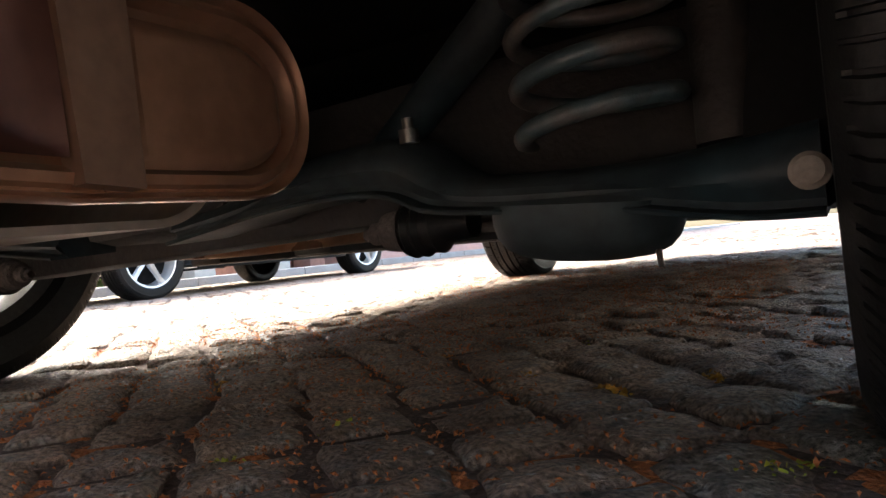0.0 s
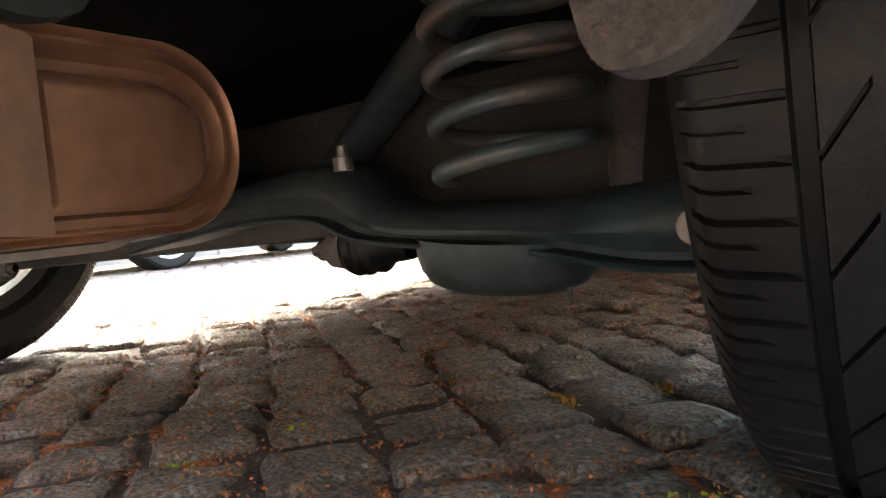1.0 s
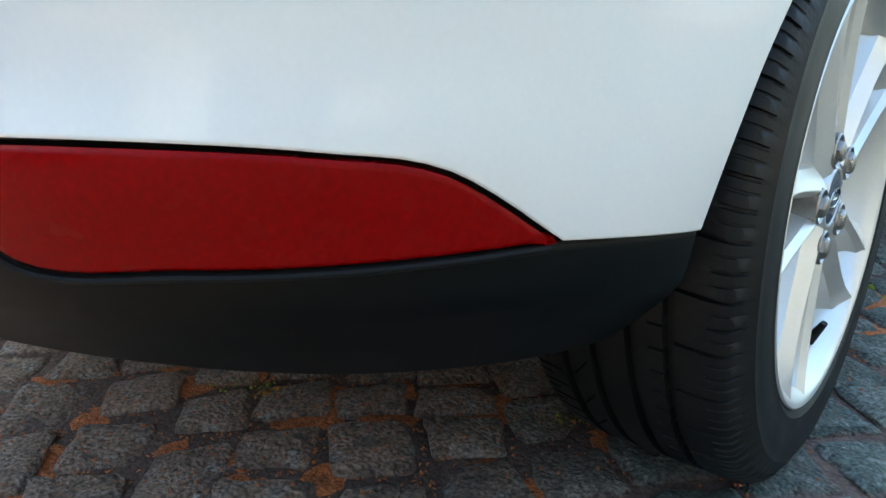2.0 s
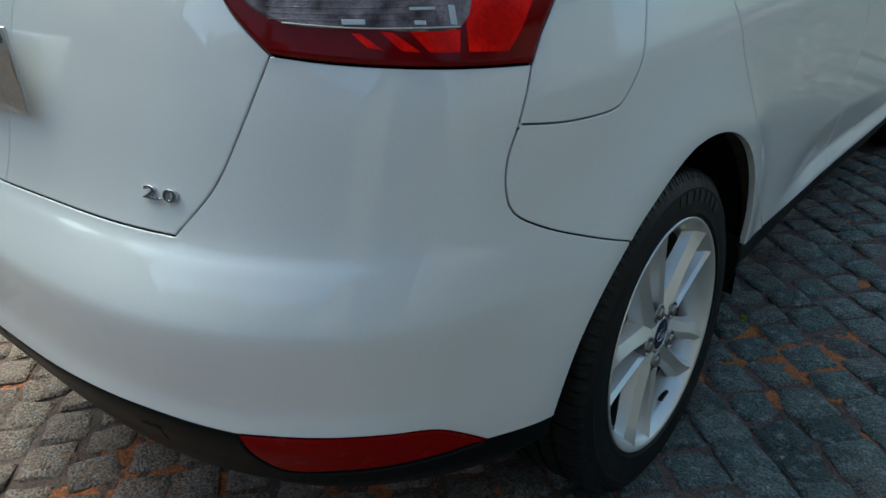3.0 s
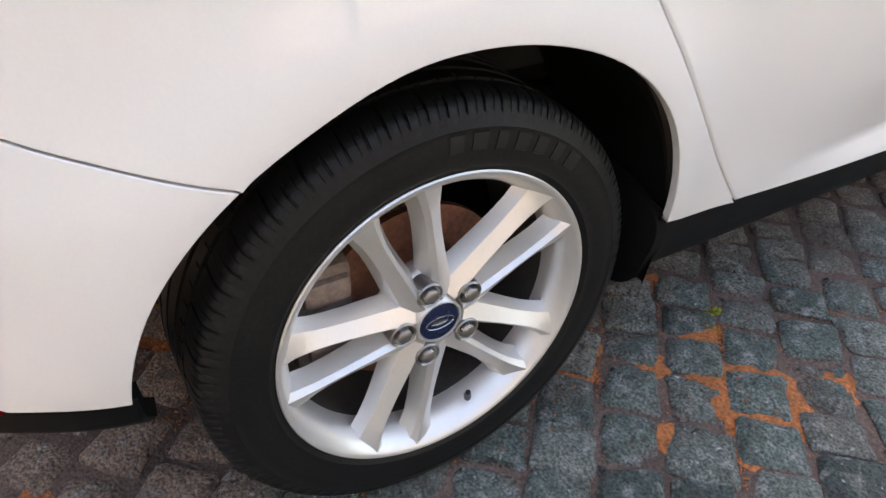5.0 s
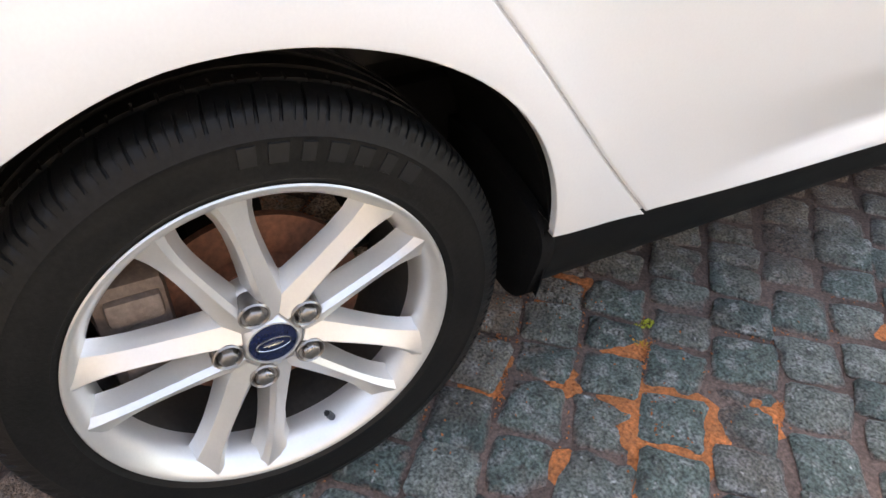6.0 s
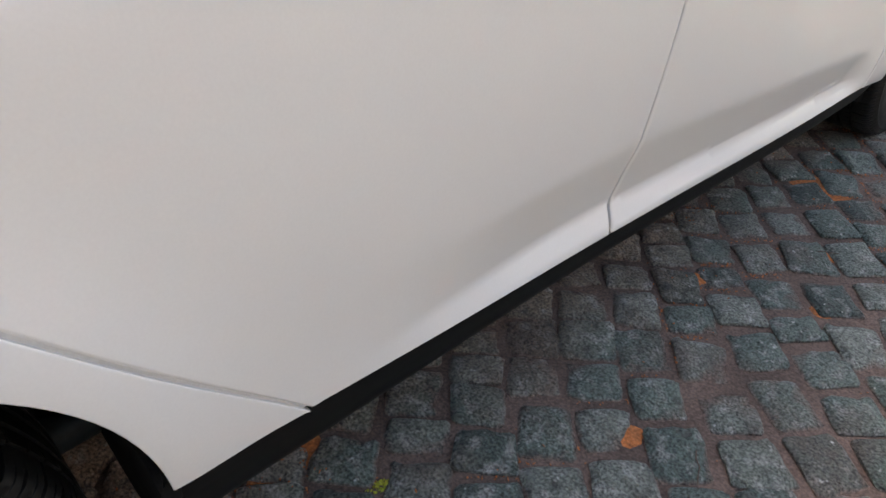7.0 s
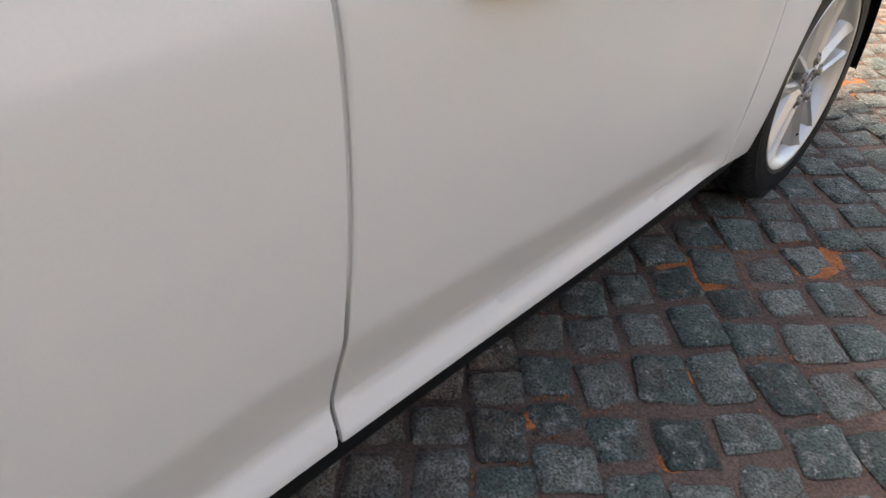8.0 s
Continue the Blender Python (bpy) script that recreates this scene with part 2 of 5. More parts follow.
def extrude_outline(bm, outline, lo, hi, axis="y"):
    """A slab with the outline (pairs) in the plane across axis, from lo to hi along it."""
    def at(p, d):
        return {"x": (d, p[0], p[1]), "y": (p[0], d, p[1]), "z": (p[0], p[1], d)}[axis]
    a = [bm.verts.new(at(p, lo)) for p in outline]
    b = [bm.verts.new(at(p, hi)) for p in outline]
    bm.faces.new(a)
    bm.faces.new(b[::-1])
    n = len(a)
    for i in range(n):
        bm.faces.new((a[i], b[i], b[(i + 1) % n], a[(i + 1) % n]))


def smooth_line(pts, step=0.012, closed=False):
    """Points along a curve through pts (centripetal-like Catmull-Rom)."""
    out, n = [], len(pts)
    for i in range(n if closed else n - 1):
        p0 = pts[(i - 1) % n] if closed or i else pts[0]
        p1, p2 = pts[i], pts[(i + 1) % n]
        p3 = pts[(i + 2) % n] if closed or i + 2 < n else p2
        k = max(2, int(math.dist(p1, p2) / step))
        for j in range(k):
            t = j / k
            out.append(tuple(0.5 * (2 * b + (c - a) * t + (2 * a - 5 * b + 4 * c - d) * t * t + (3 * b - a - 3 * c + d) * t ** 3) for a, b, c, d in zip(p0, p1, p2, p3)))
    if not closed:
        out.append(tuple(pts[-1]))
    return out


# ---- the skin of the car ----
def spline(xs, ys):
    """Smooth monotone curve through knots."""
    n = len(xs)
    d = [(ys[i + 1] - ys[i]) / (xs[i + 1] - xs[i]) for i in range(n - 1)]
    m = [d[0]] + [0.0 if d[i - 1] * d[i] <= 0 else 2 * d[i - 1] * d[i] / (d[i - 1] + d[i]) for i in range(1, n - 1)] + [d[-1]]

    def f(x):
        if x <= xs[0]:
            return ys[0] + m[0] * (x - xs[0])
        if x >= xs[-1]:
            return ys[-1] + m[-1] * (x - xs[-1])
        i = 0
        while x > xs[i + 1]:
            i += 1
        h = xs[i + 1] - xs[i]
        t = (x - xs[i]) / h
        return (ys[i] * (1 + 2 * t) * (1 - t) ** 2 + m[i] * h * t * (1 - t) ** 2
                + ys[i + 1] * t * t * (3 - 2 * t) + m[i + 1] * h * t * t * (t - 1))
    return f


WHEELBASE, WHEEL_Z = 2.648, 0.312
REAR = spline([0.16, 0.24, 0.32, 0.42, 0.52, 0.575, 0.60, 0.650, 0.676, 0.72, 0.85, 1.0, 1.2, 1.40],
              [-0.66, -0.735, -0.775, -0.80, -0.799, -0.794, -0.783, -0.751, -0.730, -0.712, -0.672, -0.62, -0.48, -0.22])
SIDE = spline([0.16, 0.24, 0.31, 0.42, 0.55, 0.70, 0.84, 0.90, 0.98, 1.1, 1.3, 1.42],
              [0.80, 0.850, 0.868, 0.874, 0.884, 0.893, 0.897, 0.886, 0.862, 0.80, 0.69, 0.58])
NOSE = spline([0.16, 0.3, 0.45, 0.6, 0.75, 0.9, 1.1, 1.4], [3.40, 3.50, 3.52, 3.50, 3.42, 3.1, 2.55, 2.0])


def bump(x):
    return math.exp(-x * x)


def soft(x, r):
    """x where positive, else 0, with the corner rounded over r."""
    return 0.0 if x < -r else x if x > r else (x + r) ** 2 / (4 * r)


def ramp(a, b, x):
    t = min(1.0, max(0.0, (x - a) / (b - a)))
    return t * t * (3 - 2 * t)


def body_point(u, z):
    """The car's skin: u is y along the side, and goes on round the corner to the tail (u < 0) or the nose (u > 2.2)."""
    w = SIDE(z)
    lip = 0.0
    if u < 0:
        # soft edge under the bumper's crown, and its flared lower lip
        lip = 0.0045 * math.exp(-math.hypot(z - 0.592, 0.004) / 0.06) * ramp(0.15, 0.5, -u) + 0.010 * bump((z - 0.425) / 0.032) * ramp(0.45, 0.75, -u)
    if u < 0:
        # the valance turns under below a crease
        under = 0.55 * soft(0.318 + 0.022 * ramp(0.36, 0.6, -u) - z, 0.008) * ramp(0.28, 0.35, -u)
        a, r, n = -u / 0.89, REAR(z) - lip + under, 3.5
        w += lip - under
    elif u > 2.2:
        a, r, n = (u - 2.2) / 0.89, NOSE(z) - 2.2, 2.8
    else:
        a = 0.0
    if a == 0.0:
        x, y = w, u
    else:
        c, s = max(0.0, math.cos(a)), max(0.0, math.sin(a))
        k = ((c / w) ** n + (s / abs(r)) ** n) ** (-1 / n)
        x, y = k * c, (k * s if r > 0 else -k * s)
        if u > 2.2:
            y += 2.2
    f = 0.0
    for wy in (0.0, WHEELBASE):
        d = math.hypot(y - wy, z - WHEEL_Z)
        f += 0.022 * bump((d - 0.385) / 0.09) * ramp(0.2, 0.45, z)
    x += f * (x / 0.88) ** 4
    # pressed ledge low on the doors, sinking and fading towards the front wheel
    g = ramp(0.55, 1.05, y) * (1 - ramp(2.00, 2.13, y))
    k = min(1.0, max(0.0, (y - 1.15) / 0.95))
    zc = 0.362 - 0.028 * k
    low, high = 0.046 - 0.012 * k, 0.120 - 0.040 * k
    d = max(0.0, min(soft(z - zc + low, 0.005) / low, soft(zc + high - z, 0.012) / high))
    x += 0.03 * ramp(1.0, 2.15, y) * (1 - ramp(0.35, 0.8, z))
    x -= g * 0.023 * d
    return x, y, z


def body_normal(u, z):
    e = 0.002
    a, b = Vector(body_point(u + e, z)) - Vector(body_point(u - e, z)), Vector(body_point(u, z + e)) - Vector(body_point(u, z - e))
    n = a.cross(b).normalized()
    return n if n.length else Vector((1, 0, 0))


def inset_polygon(poly, d):
    n, out = len(poly), []
    area = sum(poly[i][0] * poly[(i + 1) % n][1] - poly[(i + 1) % n][0] * poly[i][1] for i in range(n))
    s = 1 if area > 0 else -1
    for i in range(n):
        (ax, ay), (bx, by), (cx, cy) = poly[i - 1], poly[i], poly[(i + 1) % n]
        n1 = Vector((-(by - ay), bx - ax)).normalized()
        n2 = Vector((-(cy - by), cx - bx)).normalized()
        m = n1 + n2
        m = m / max(0.5, m.length_squared / 2) if m.length > 1e-6 else n1
        out.append((bx + s * d * m.x, by + s * d * m.y))
    return out


def densify(poly, step):
    out = []
    for a, b in zip(poly, poly[1:] + poly[:1]):
        k = max(1, int(math.dist(a, b) / step + 0.5))
        out += [(a[0] + (b[0] - a[0]) * j / k, a[1] + (b[1] - a[1]) * j / k) for j in range(k)]
    return out


def panel(name, outline, mat, parent, label="", step=0.014, gap=0.002, depth=0.012, off=0.0, both=False, side=1, round_edge=0.003, crease=()):
    """A pressed panel: the skin within an outline of (u, z), with rounded and folded edges. both: also mirrored, in one mesh."""
    outer = inset_polygon(densify(outline, 0.01), gap)
    inner = inset_polygon(outer, round_edge)
    us, zs = [p[0] for p in inner], [p[1] for p in inner]
    pts = [Vector(p) for p in outer] + [Vector(p) for p in inner]
    n = len(outer)
    edges = [(i, (i + 1) % n) for i in range(n)] + [(n + i, n + (i + 1) % n) for i in range(n)]
    guard = {(int(p[0] / step * 2) + i, int(p[1] / step * 2) + j) for p in outer + inner for i in (-1, 0, 1) for j in (-1, 0, 1)}
    for i in range(int((max(us) - min(us)) / step) + 1):
        for j in range(int((max(zs) - min(zs)) / step) + 1):
            u, z = min(us) + (i + 0.5) * step, min(zs) + (j + 0.5) * step
            if (int(u / step * 2), int(z / step * 2)) not in guard and not any(abs(u - p[0]) < 0.008 and abs(z - p[1]) < 0.006 for p in crease):
                pts.append(Vector((u, z)))
    edges += [(len(pts) + i, len(pts) + i + 1) for i in range(len(crease) - 1)]
    pts += [Vector(p) for p in crease]
    vs, _, faces, origin, _, _ = delaunay_2d_cdt(pts, edges, [list(range(n))], 1, 1e-5)
    is_outer = {i for i, o in enumerate(origin) if any(k < n for k in o)}
    verts, normals = [], []
    for i, v in enumerate(vs):
        p, nn = Vector(body_point(v.x, v.y)), body_normal(v.x, v.y)
        verts.append(p + nn * (off - (round_edge * 0.8 if i in is_outer else 0)))
        normals.append(nn)
    for i, v in enumerate(vs):
        if i in is_outer:
            k = min(o for o in origin[i] if o < n)
            a, c = Vector(body_point(*outer[k])), Vector(body_point(*inner[k]))
            if (a - c).length > 1e-6:
                normals[i] = (normals[i] + 0.9 * (a - c).normalized()).normalized()
    ring = {}
    polys = [list(f) for f in faces]
    count = {}
    for f in polys:
        for a, b in zip(f, f[1:] + f[:1]):
            count[(a, b)] = 1
    rim = [(a, b) for a, b in count if (b, a) not in count]
    for a, b in rim:
        for k in (a, b):
            if k not in ring:
                out = (normals[k] - body_normal(*vs[k]) * normals[k].dot(body_normal(*vs[k]))).normalized()
                ring[k] = len(verts)
                verts += [verts[k].copy(), verts[k] - body_normal(*vs[k]) * depth]
                normals += [out, out]
    polys += [[ring[b], ring[a], ring[a] + 1, ring[b] + 1] for a, b in rim]
    if both:
        k = len(verts)
        verts += [Vector((-v.x, v.y, v.z)) for v in verts]
        normals += [Vector((-v.x, v.y, v.z)) for v in normals]
        polys += [[k + i for i in f[::-1]] for f in polys]
    elif side < 0:
        verts = [Vector((-v.x, v.y, v.z)) for v in verts]
        normals = [Vector((-v.x, v.y, v.z)) for v in normals]
        polys = [f[::-1] for f in polys]
    me = bpy.data.meshes.new(name)
    me.from_pydata([tuple(v) for v in verts], [], polys)
    me.materials.append(mat)
    me.shade_smooth()
    me.normals_split_custom_set_from_vertices([tuple(v) for v in normals])
    ob = new(name, me)
    ob.parent = parent
    return tagged(ob, label) if label else ob


def arc(cy, a0, a1, r=0.385, n=40):
    """The edge of a wheel opening, a little fuller towards the front of its top."""
    if cy == 0:
        return [(k * math.cos(radians(a)), WHEEL_Z + k * math.sin(radians(a))) for a in (a0 + (a1 - a0) * i / n for i in range(n + 1)) for k in (r - 0.004 + 0.010 * ramp(120, 95, a) + 0.013 * bump((a - 38) / 28),)]
    return [(cy + r * math.cos(radians(a0 + (a1 - a0) * i / n)), WHEEL_Z + r * math.sin(radians(a0 + (a1 - a0) * i / n))) for i in range(n + 1)]


# ---- ground: soil sheet, granite setts, litter ----
SETT_ANGLE = radians(-49)


def ground_sheet():
    bm = bmesh.new()
    cuts = [-400, -60, -20, -8.5, -6.5, -2, 0, 2, 5, 9, 13, 20, 60, 400]
    rows = [[bm.verts.new((x, y, -0.0040)) for x in cuts] for y in cuts]
    for a, b in zip(rows, rows[1:]):
        for i in range(len(cuts) - 1):
            far = not (-6.5 < (a[i].co.x + a[i + 1].co.x) / 2 < 9.0 and -8.5 < (a[i].co.y + b[i].co.y) / 2 < 13.0)
            bm.faces.new((a[i], a[i + 1], b[i + 1], b[i])).material_index = int(far)
    ob = part("ground", bm, SOIL, None, smooth=False)
    ob.data.materials.append(SETTS)
    return tagged(ob, "brown sandy soil and grit between the granite setts", "ground", kind="structure")


GROUND = ground_sheet()


def sett_shape(k, g):
    """A dressed stone about one unit across: domed, chipped top, uneven corners. Returns vertices and faces."""
    rng = random.Random(100 + k)
    corner = [(sx * (0.5 + rng.uniform(-0.085, 0.025)), sy * (0.5 + rng.uniform(-0.085, 0.025))) for sx, sy in ((-1, -1), (1, -1), (1, 1), (-1, 1))]
    tilt, lean, high = rng.uniform(-0.0045, 0.0045), rng.uniform(-0.0045, 0.0045), 0.001
    verts, faces = [], []
    for j in range(g + 1):
        for i in range(g + 1):
            a, b = i / g, j / g
            a, b = (0.5 - 0.5 * math.cos(math.pi * a)) * 0.8 + a * 0.2, (0.5 - 0.5 * math.cos(math.pi * b)) * 0.8 + b * 0.2
            x = (1 - a) * (1 - b) * corner[0][0] + a * (1 - b) * corner[1][0] + a * b * corner[2][0] + (1 - a) * b * corner[3][0]
            y = (1 - a) * (1 - b) * corner[0][1] + a * (1 - b) * corner[1][1] + a * b * corner[2][1] + (1 - a) * b * corner[3][1]
            edge = min(a, 1 - a, b, 1 - b)
            z = high + tilt * x * 2 + lean * y * 2 + 0.006 * noise.noise((x * 2.3 + k * 7.1, y * 2.3, k)) + 0.0045 * noise.noise((x * 6 + k * 3.3, y * 6, k))
            if edge < 1e-6:
                z -= (0.0045 + 0.003 * rng.random()) * (0.25 if g == 2 else 1.0)
                wob = 1 + 0.07 * noise.noise((x * 4, y * 4, k * 1.7))
                x, y = x * wob, y * wob
                if min(a, 1 - a) < 1e-6 and min(b, 1 - b) < 1e-6:
                    x, y, z = x * 0.94, y * 0.94, z - (0.0 if g == 2 else 0.003)
            else:
                z += 0.003 * min(1.0, edge * 5) - 0.001
            verts.append((x, y, z))
    n = g + 1
    for j in range(g):
        for i in range(g):
            q = j * n + i
            faces.append((q, q + 1, q + n + 1, q + n))
    rim = list(range(n)) + [n * j + g for j in range(1, n)] + [n * g + i for i in range(g - 1, -1, -1)] + [n * j for j in range(g - 1, 0, -1)]
    base = len(verts)
    for q in rim:
        verts.append((verts[q][0] * 1.03, verts[q][1] * 1.03, -0.035))
    for i in range(len(rim)):
        j = (i + 1) % len(rim)
        faces.append((rim[i], base + i, base + j, rim[j]))
    return verts, faces


def sett_places():
    """Rows of stones across the street, wavering as laid by hand: place, turn, length, width, variant."""
    rng = random.Random(5)
    out = []
    pitch = 0.112
    along, across = Vector((math.sin(SETT_ANGLE), math.cos(SETT_ANGLE))), Vector((math.cos(SETT_ANGLE), -math.sin(SETT_ANGLE)))
    for r in range(-190, 230):
        s = -20.0 + rng.uniform(0, 0.1)
        while s < 22.0:
            ln = rng.choice((0.088, 0.102, 0.110, 0.116, 0.123, 0.132))
            p = along * (s + ln / 2) + across * (r * pitch)
            s += ln
            if not (-6.4 < p.x < 9.0 and -8.5 < p.y < 13.0):
                continue
            w = noise.noise_vector((p.x * 0.75, p.y * 0.75, 3.0))
            v = noise.noise_vector((p.x * 3.1, p.y * 3.1, 8.0))
            q = Vector((p.x + 0.10 * w.x + 0.018 * v.x, p.y + 0.10 * w.y + 0.018 * v.y))
            turn = 0.22 * noise.noise((p.x * 0.75 + 9, p.y * 0.75, 1.0))
            out.append((q.x, q.y, -SETT_ANGLE + turn * 0.6 + rng.gauss(0, 0.075), pitch - rng.uniform(-0.004, 0.007), ln - rng.uniform(-0.004, 0.007), rng.randrange(24), rng.uniform(0.0, 0.008)))
    return out


SETT_LIST = sett_places()


def nearest_setts(x, y):
    return (0.02 < x < 0.78 and -0.70 < y < 0.38) or (0.80 < x < 1.45 and 0.15 < y < 2.15)


# ---- the white car ----
car = thing("car", "white pearl five-door hatchback parked on granite setts", "car")

HATCH_EDGE = smooth_line([(-1.398, 0.676), (-1.18, 0.679), (-1.0, 0.680), (-0.860, 0.682)])
HATCH_SIDE = smooth_line([(-0.860, 0.682), (-0.805, 0.732), (-0.775, 0.768), (-0.735, 0.833), (-0.693, 0.905)])
LAMP_LOW = smooth_line([(-0.693, 0.905), (-0.613, 0.895), (-0.500, 0.885), (-0.395, 0.879)])
SEAM = smooth_line([(-0.395, 0.879), (-0.418, 0.812), (-0.433, 0.775), (-0.438, 0.738), (-0.429, 0.703), (-0.386, 0.672), (-0.312, 0.636), (-0.232, 0.602)])
REFLECTOR_TOP = smooth_line([(-0.475, 0.369), (-0.540, 0.417), (-0.600, 0.431), (-0.663, 0.438), (-0.735, 0.441), (-0.790, 0.439)])
WHITE_LOW = smooth_line([(-0.790, 0.439), (-0.90, 0.442), (-1.00, 0.439), (-1.20, 0.430), (-1.398, 0.428)])
REFLECTOR_LOW = smooth_line([(-0.790, 0.439), (-0.748, 0.374), (-0.665, 0.370), (-0.590, 0.369), (-0.475, 0.369)])
R_ARCH, F_ARCH = 0.375, 0.405
DOOR_GAP = smooth_line([(0.100, 0.960), (0.143, 0.876), (0.178, 0.810), (0.218, 0.748), (0.262, 0.690), (0.310, 0.631), (0.400, 0.518), (0.463, 0.441), (0.561, 0.327)])
MID_GAP = smooth_line([(1.180, 0.960), (1.190, 0.857), (1.193, 0.740), (1.190, 0.630), (1.180, 0.515), (1.172, 0.433), (1.167, 0.370), (1.158, 0.303)])
FRONT_GAP = smooth_line([(2.25, 0.90), (2.215, 0.62), (2.165, 0.45), (2.128, 0.2995)])
SILL_Z = spline([0.372, 0.561, 0.80, 1.06, 1.31, 1.75, 2.10, 2.25], [0.352, 0.328, 0.313, 0.305, 0.300, 0.297, 0.299, 0.302])
SILL_TOP = [(u, SILL_Z(u)) for u in (0.372 + 1.878 * i / 160 for i in range(161))]


def between(line, a, b):
    return [p for p in line if a < p[0] < b]


def ledge(a, b):
    """The bend of the pressed ledge between two stations along the doors."""
    return [(u, 0.362 - 0.028 * min(1.0, max(0.0, (u - 1.15) / 0.95))) for u in (a + (b - a) * i / 60 for i in range(61))]


def build_skin():
    arch_low = arc(0, 128.8, 173, R_ARCH)
    bumper = panel("rear_bumper", HATCH_EDGE + HATCH_SIDE[1:] + LAMP_LOW[1:] + SEAM[1:-1] + arch_low + REFLECTOR_TOP + WHITE_LOW[1:], PAINT, car,
                   "white bumper wrapping round the tail", gap=0.0013, both=True, round_edge=0.002)
    for side in (1, -1):
        panel("reflector", REFLECTOR_TOP + REFLECTOR_LOW[1:-1], DARKRED, bumper, "dark red reflector strip", 0.012, 0.002, 0.008, 0.001, side=side, round_edge=0.004)
        bm = bmesh.new()
        tube(bm, [(side * body_point(u, z - 0.0015)[0], *body_point(u, z - 0.0015)[1:]) for u, z in REFLECTOR_LOW[1:-1]], 0.0026, 8)
        part("reflector_bezel", bm, SILLTRIM, bumper, "black raised edge below the reflector")
    panel("lower_valance", [(-1.398, 0.297)] + [(-1.398, 0.428)] + WHITE_LOW[::-1][1:] + REFLECTOR_LOW[1:] + [(-0.363, 0.360)] + smooth_line([(-0.362, 0.330), (-0.363, 0.290), (-0.370, 0.258), (-0.385, 0.248), (-0.43, 0.250), (-0.50, 0.254), (-0.58, 0.262), (-0.64, 0.272), (-0.70, 0.281), (-0.78, 0.288), (-0.95, 0.293)]),
          TRIM, bumper, "black grained plastic lower bumper", 0.02, 0.001, 0.022, -0.003, both=True, round_edge=0.006, crease=[(-1.37 + 0.02 * i, 0.318 + 0.022 * ramp(0.36, 0.6, 1.37 - 0.02 * i)) for i in range(50)])
    for side in (1, -1):
        panel("tow_cover", [(-0.957, 0.372), (-0.957, 0.409), (-0.915, 0.412), (-0.915, 0.375)], TRIM, bumper, "small square cap in the black plastic", 0.01, 0.0012, 0.004, -0.0015, side=side, round_edge=0.002)
    hatch = panel("tailgate", HATCH_EDGE + HATCH_SIDE[1:] + smooth_line([(-0.693, 0.905), (-0.735, 0.945), (-0.765, 0.985), (-0.80, 1.03)])[1:] + [(-1.398, 1.03)], PAINT, car,
                  "white tailgate with a plate", gap=0.0013, both=True, round_edge=0.002)
    panel("rear_window", [(-1.398, 1.03), (-0.80, 1.03), (-0.88, 1.36), (-1.398, 1.38)], GLASS, hatch, "dark tailgate glass", 0.04, both=True)
    for side in (1, -1):
        lamp = panel("tail_lamp", LAMP_LOW + smooth_line([(-0.395, 0.879), (-0.376, 0.913), (-0.349, 0.948), (-0.315, 1.0), (-0.42, 1.05), (-0.62, 1.06), (-0.80, 1.03), (-0.765, 0.985), (-0.735, 0.945), (-0.693, 0.905)])[1:-1],
                     RED, car, "glossy red tail lamp with a clear band", 0.015, 0.002, 0.015, 0.006, side=side, round_edge=0.006)
        clear = panel("clear_lens", smooth_line([(-0.715, 0.962), (-0.665, 0.938), (-0.58, 0.930), (-0.475, 0.926), (-0.47, 0.985), (-0.6, 1.0), (-0.72, 1.0)], closed=True), CLEAR, lamp,
              "ribbed clear reversing lens", 0.015, 0.0, 0.004, 0.0085, side=side)
        for k in range(9):
            z = 0.9365 + 0.0065 * k
            panel("lens_rib", [(-0.685 - 0.002 * k, z + 0.006), (-0.585, z + 0.001), (-0.480, z - 0.001), (-0.480, z - 0.0004), (-0.585, z + 0.0018), (-0.685 - 0.002 * k, z + 0.0070)], CLEAR, clear, "", 0.02, 0.0, 0.001, 0.0092, side=side, round_edge=0.0002)
        # pale rail paints the bright line along the clear lens's lower edge
        rail = [Vector(body_point(u, z)) + body_normal(u, z) * 0.0088 for u, z in smooth_line([(-0.668, 0.9385), (-0.58, 0.9302), (-0.476, 0.9258)])]
        bm = bmesh.new()
        tube(bm, [(side * p.x, p.y, p.z) for p in rail], 0.0009, 6)
        part("lens_edge", bm, PALEMETAL, clear, "pale lower edge of the clear lens")
        # small pale panels paint glints on the clear lens
        for u0, u1, z0, z1 in ((-0.600, -0.575, 0.9345, 0.9400), (-0.524, -0.512, 0.9310, 0.9355), (-0.527, -0.500, 0.9460, 0.9490), (-0.486, -0.479, 0.9290, 0.9490)):
            panel("mirror_facet", [(u0, z0), (u1, z0 - 0.001), (u1, z1 - 0.001), (u0, z1)], PALEMETAL, clear, "pale glint painted on the clear lens", 0.02, 0.0, 0.001, 0.0096, side=side, round_edge=0.0004)
        # brighter red facets on the lens paint the light their reflectors throw back
        low = spline([p[0] for p in LAMP_LOW], [p[1] for p in LAMP_LOW])
        for shape in (((-0.470, 0.016), (-0.425, 0.0155), (-0.407, 0.036), (-0.386, 0.068), (-0.352, 0.110), (-0.462, 0.110), (-0.468, 0.060)),
                      ((-0.512, 0.016), (-0.480, 0.016), (-0.476, 0.040), (-0.532, 0.040)),
                      ((-0.541, 0.017), (-0.521, 0.016), (-0.548, 0.036), (-0.562, 0.037)),
                      ((-0.577, 0.019), (-0.560, 0.017), (-0.582, 0.033), (-0.592, 0.033))):
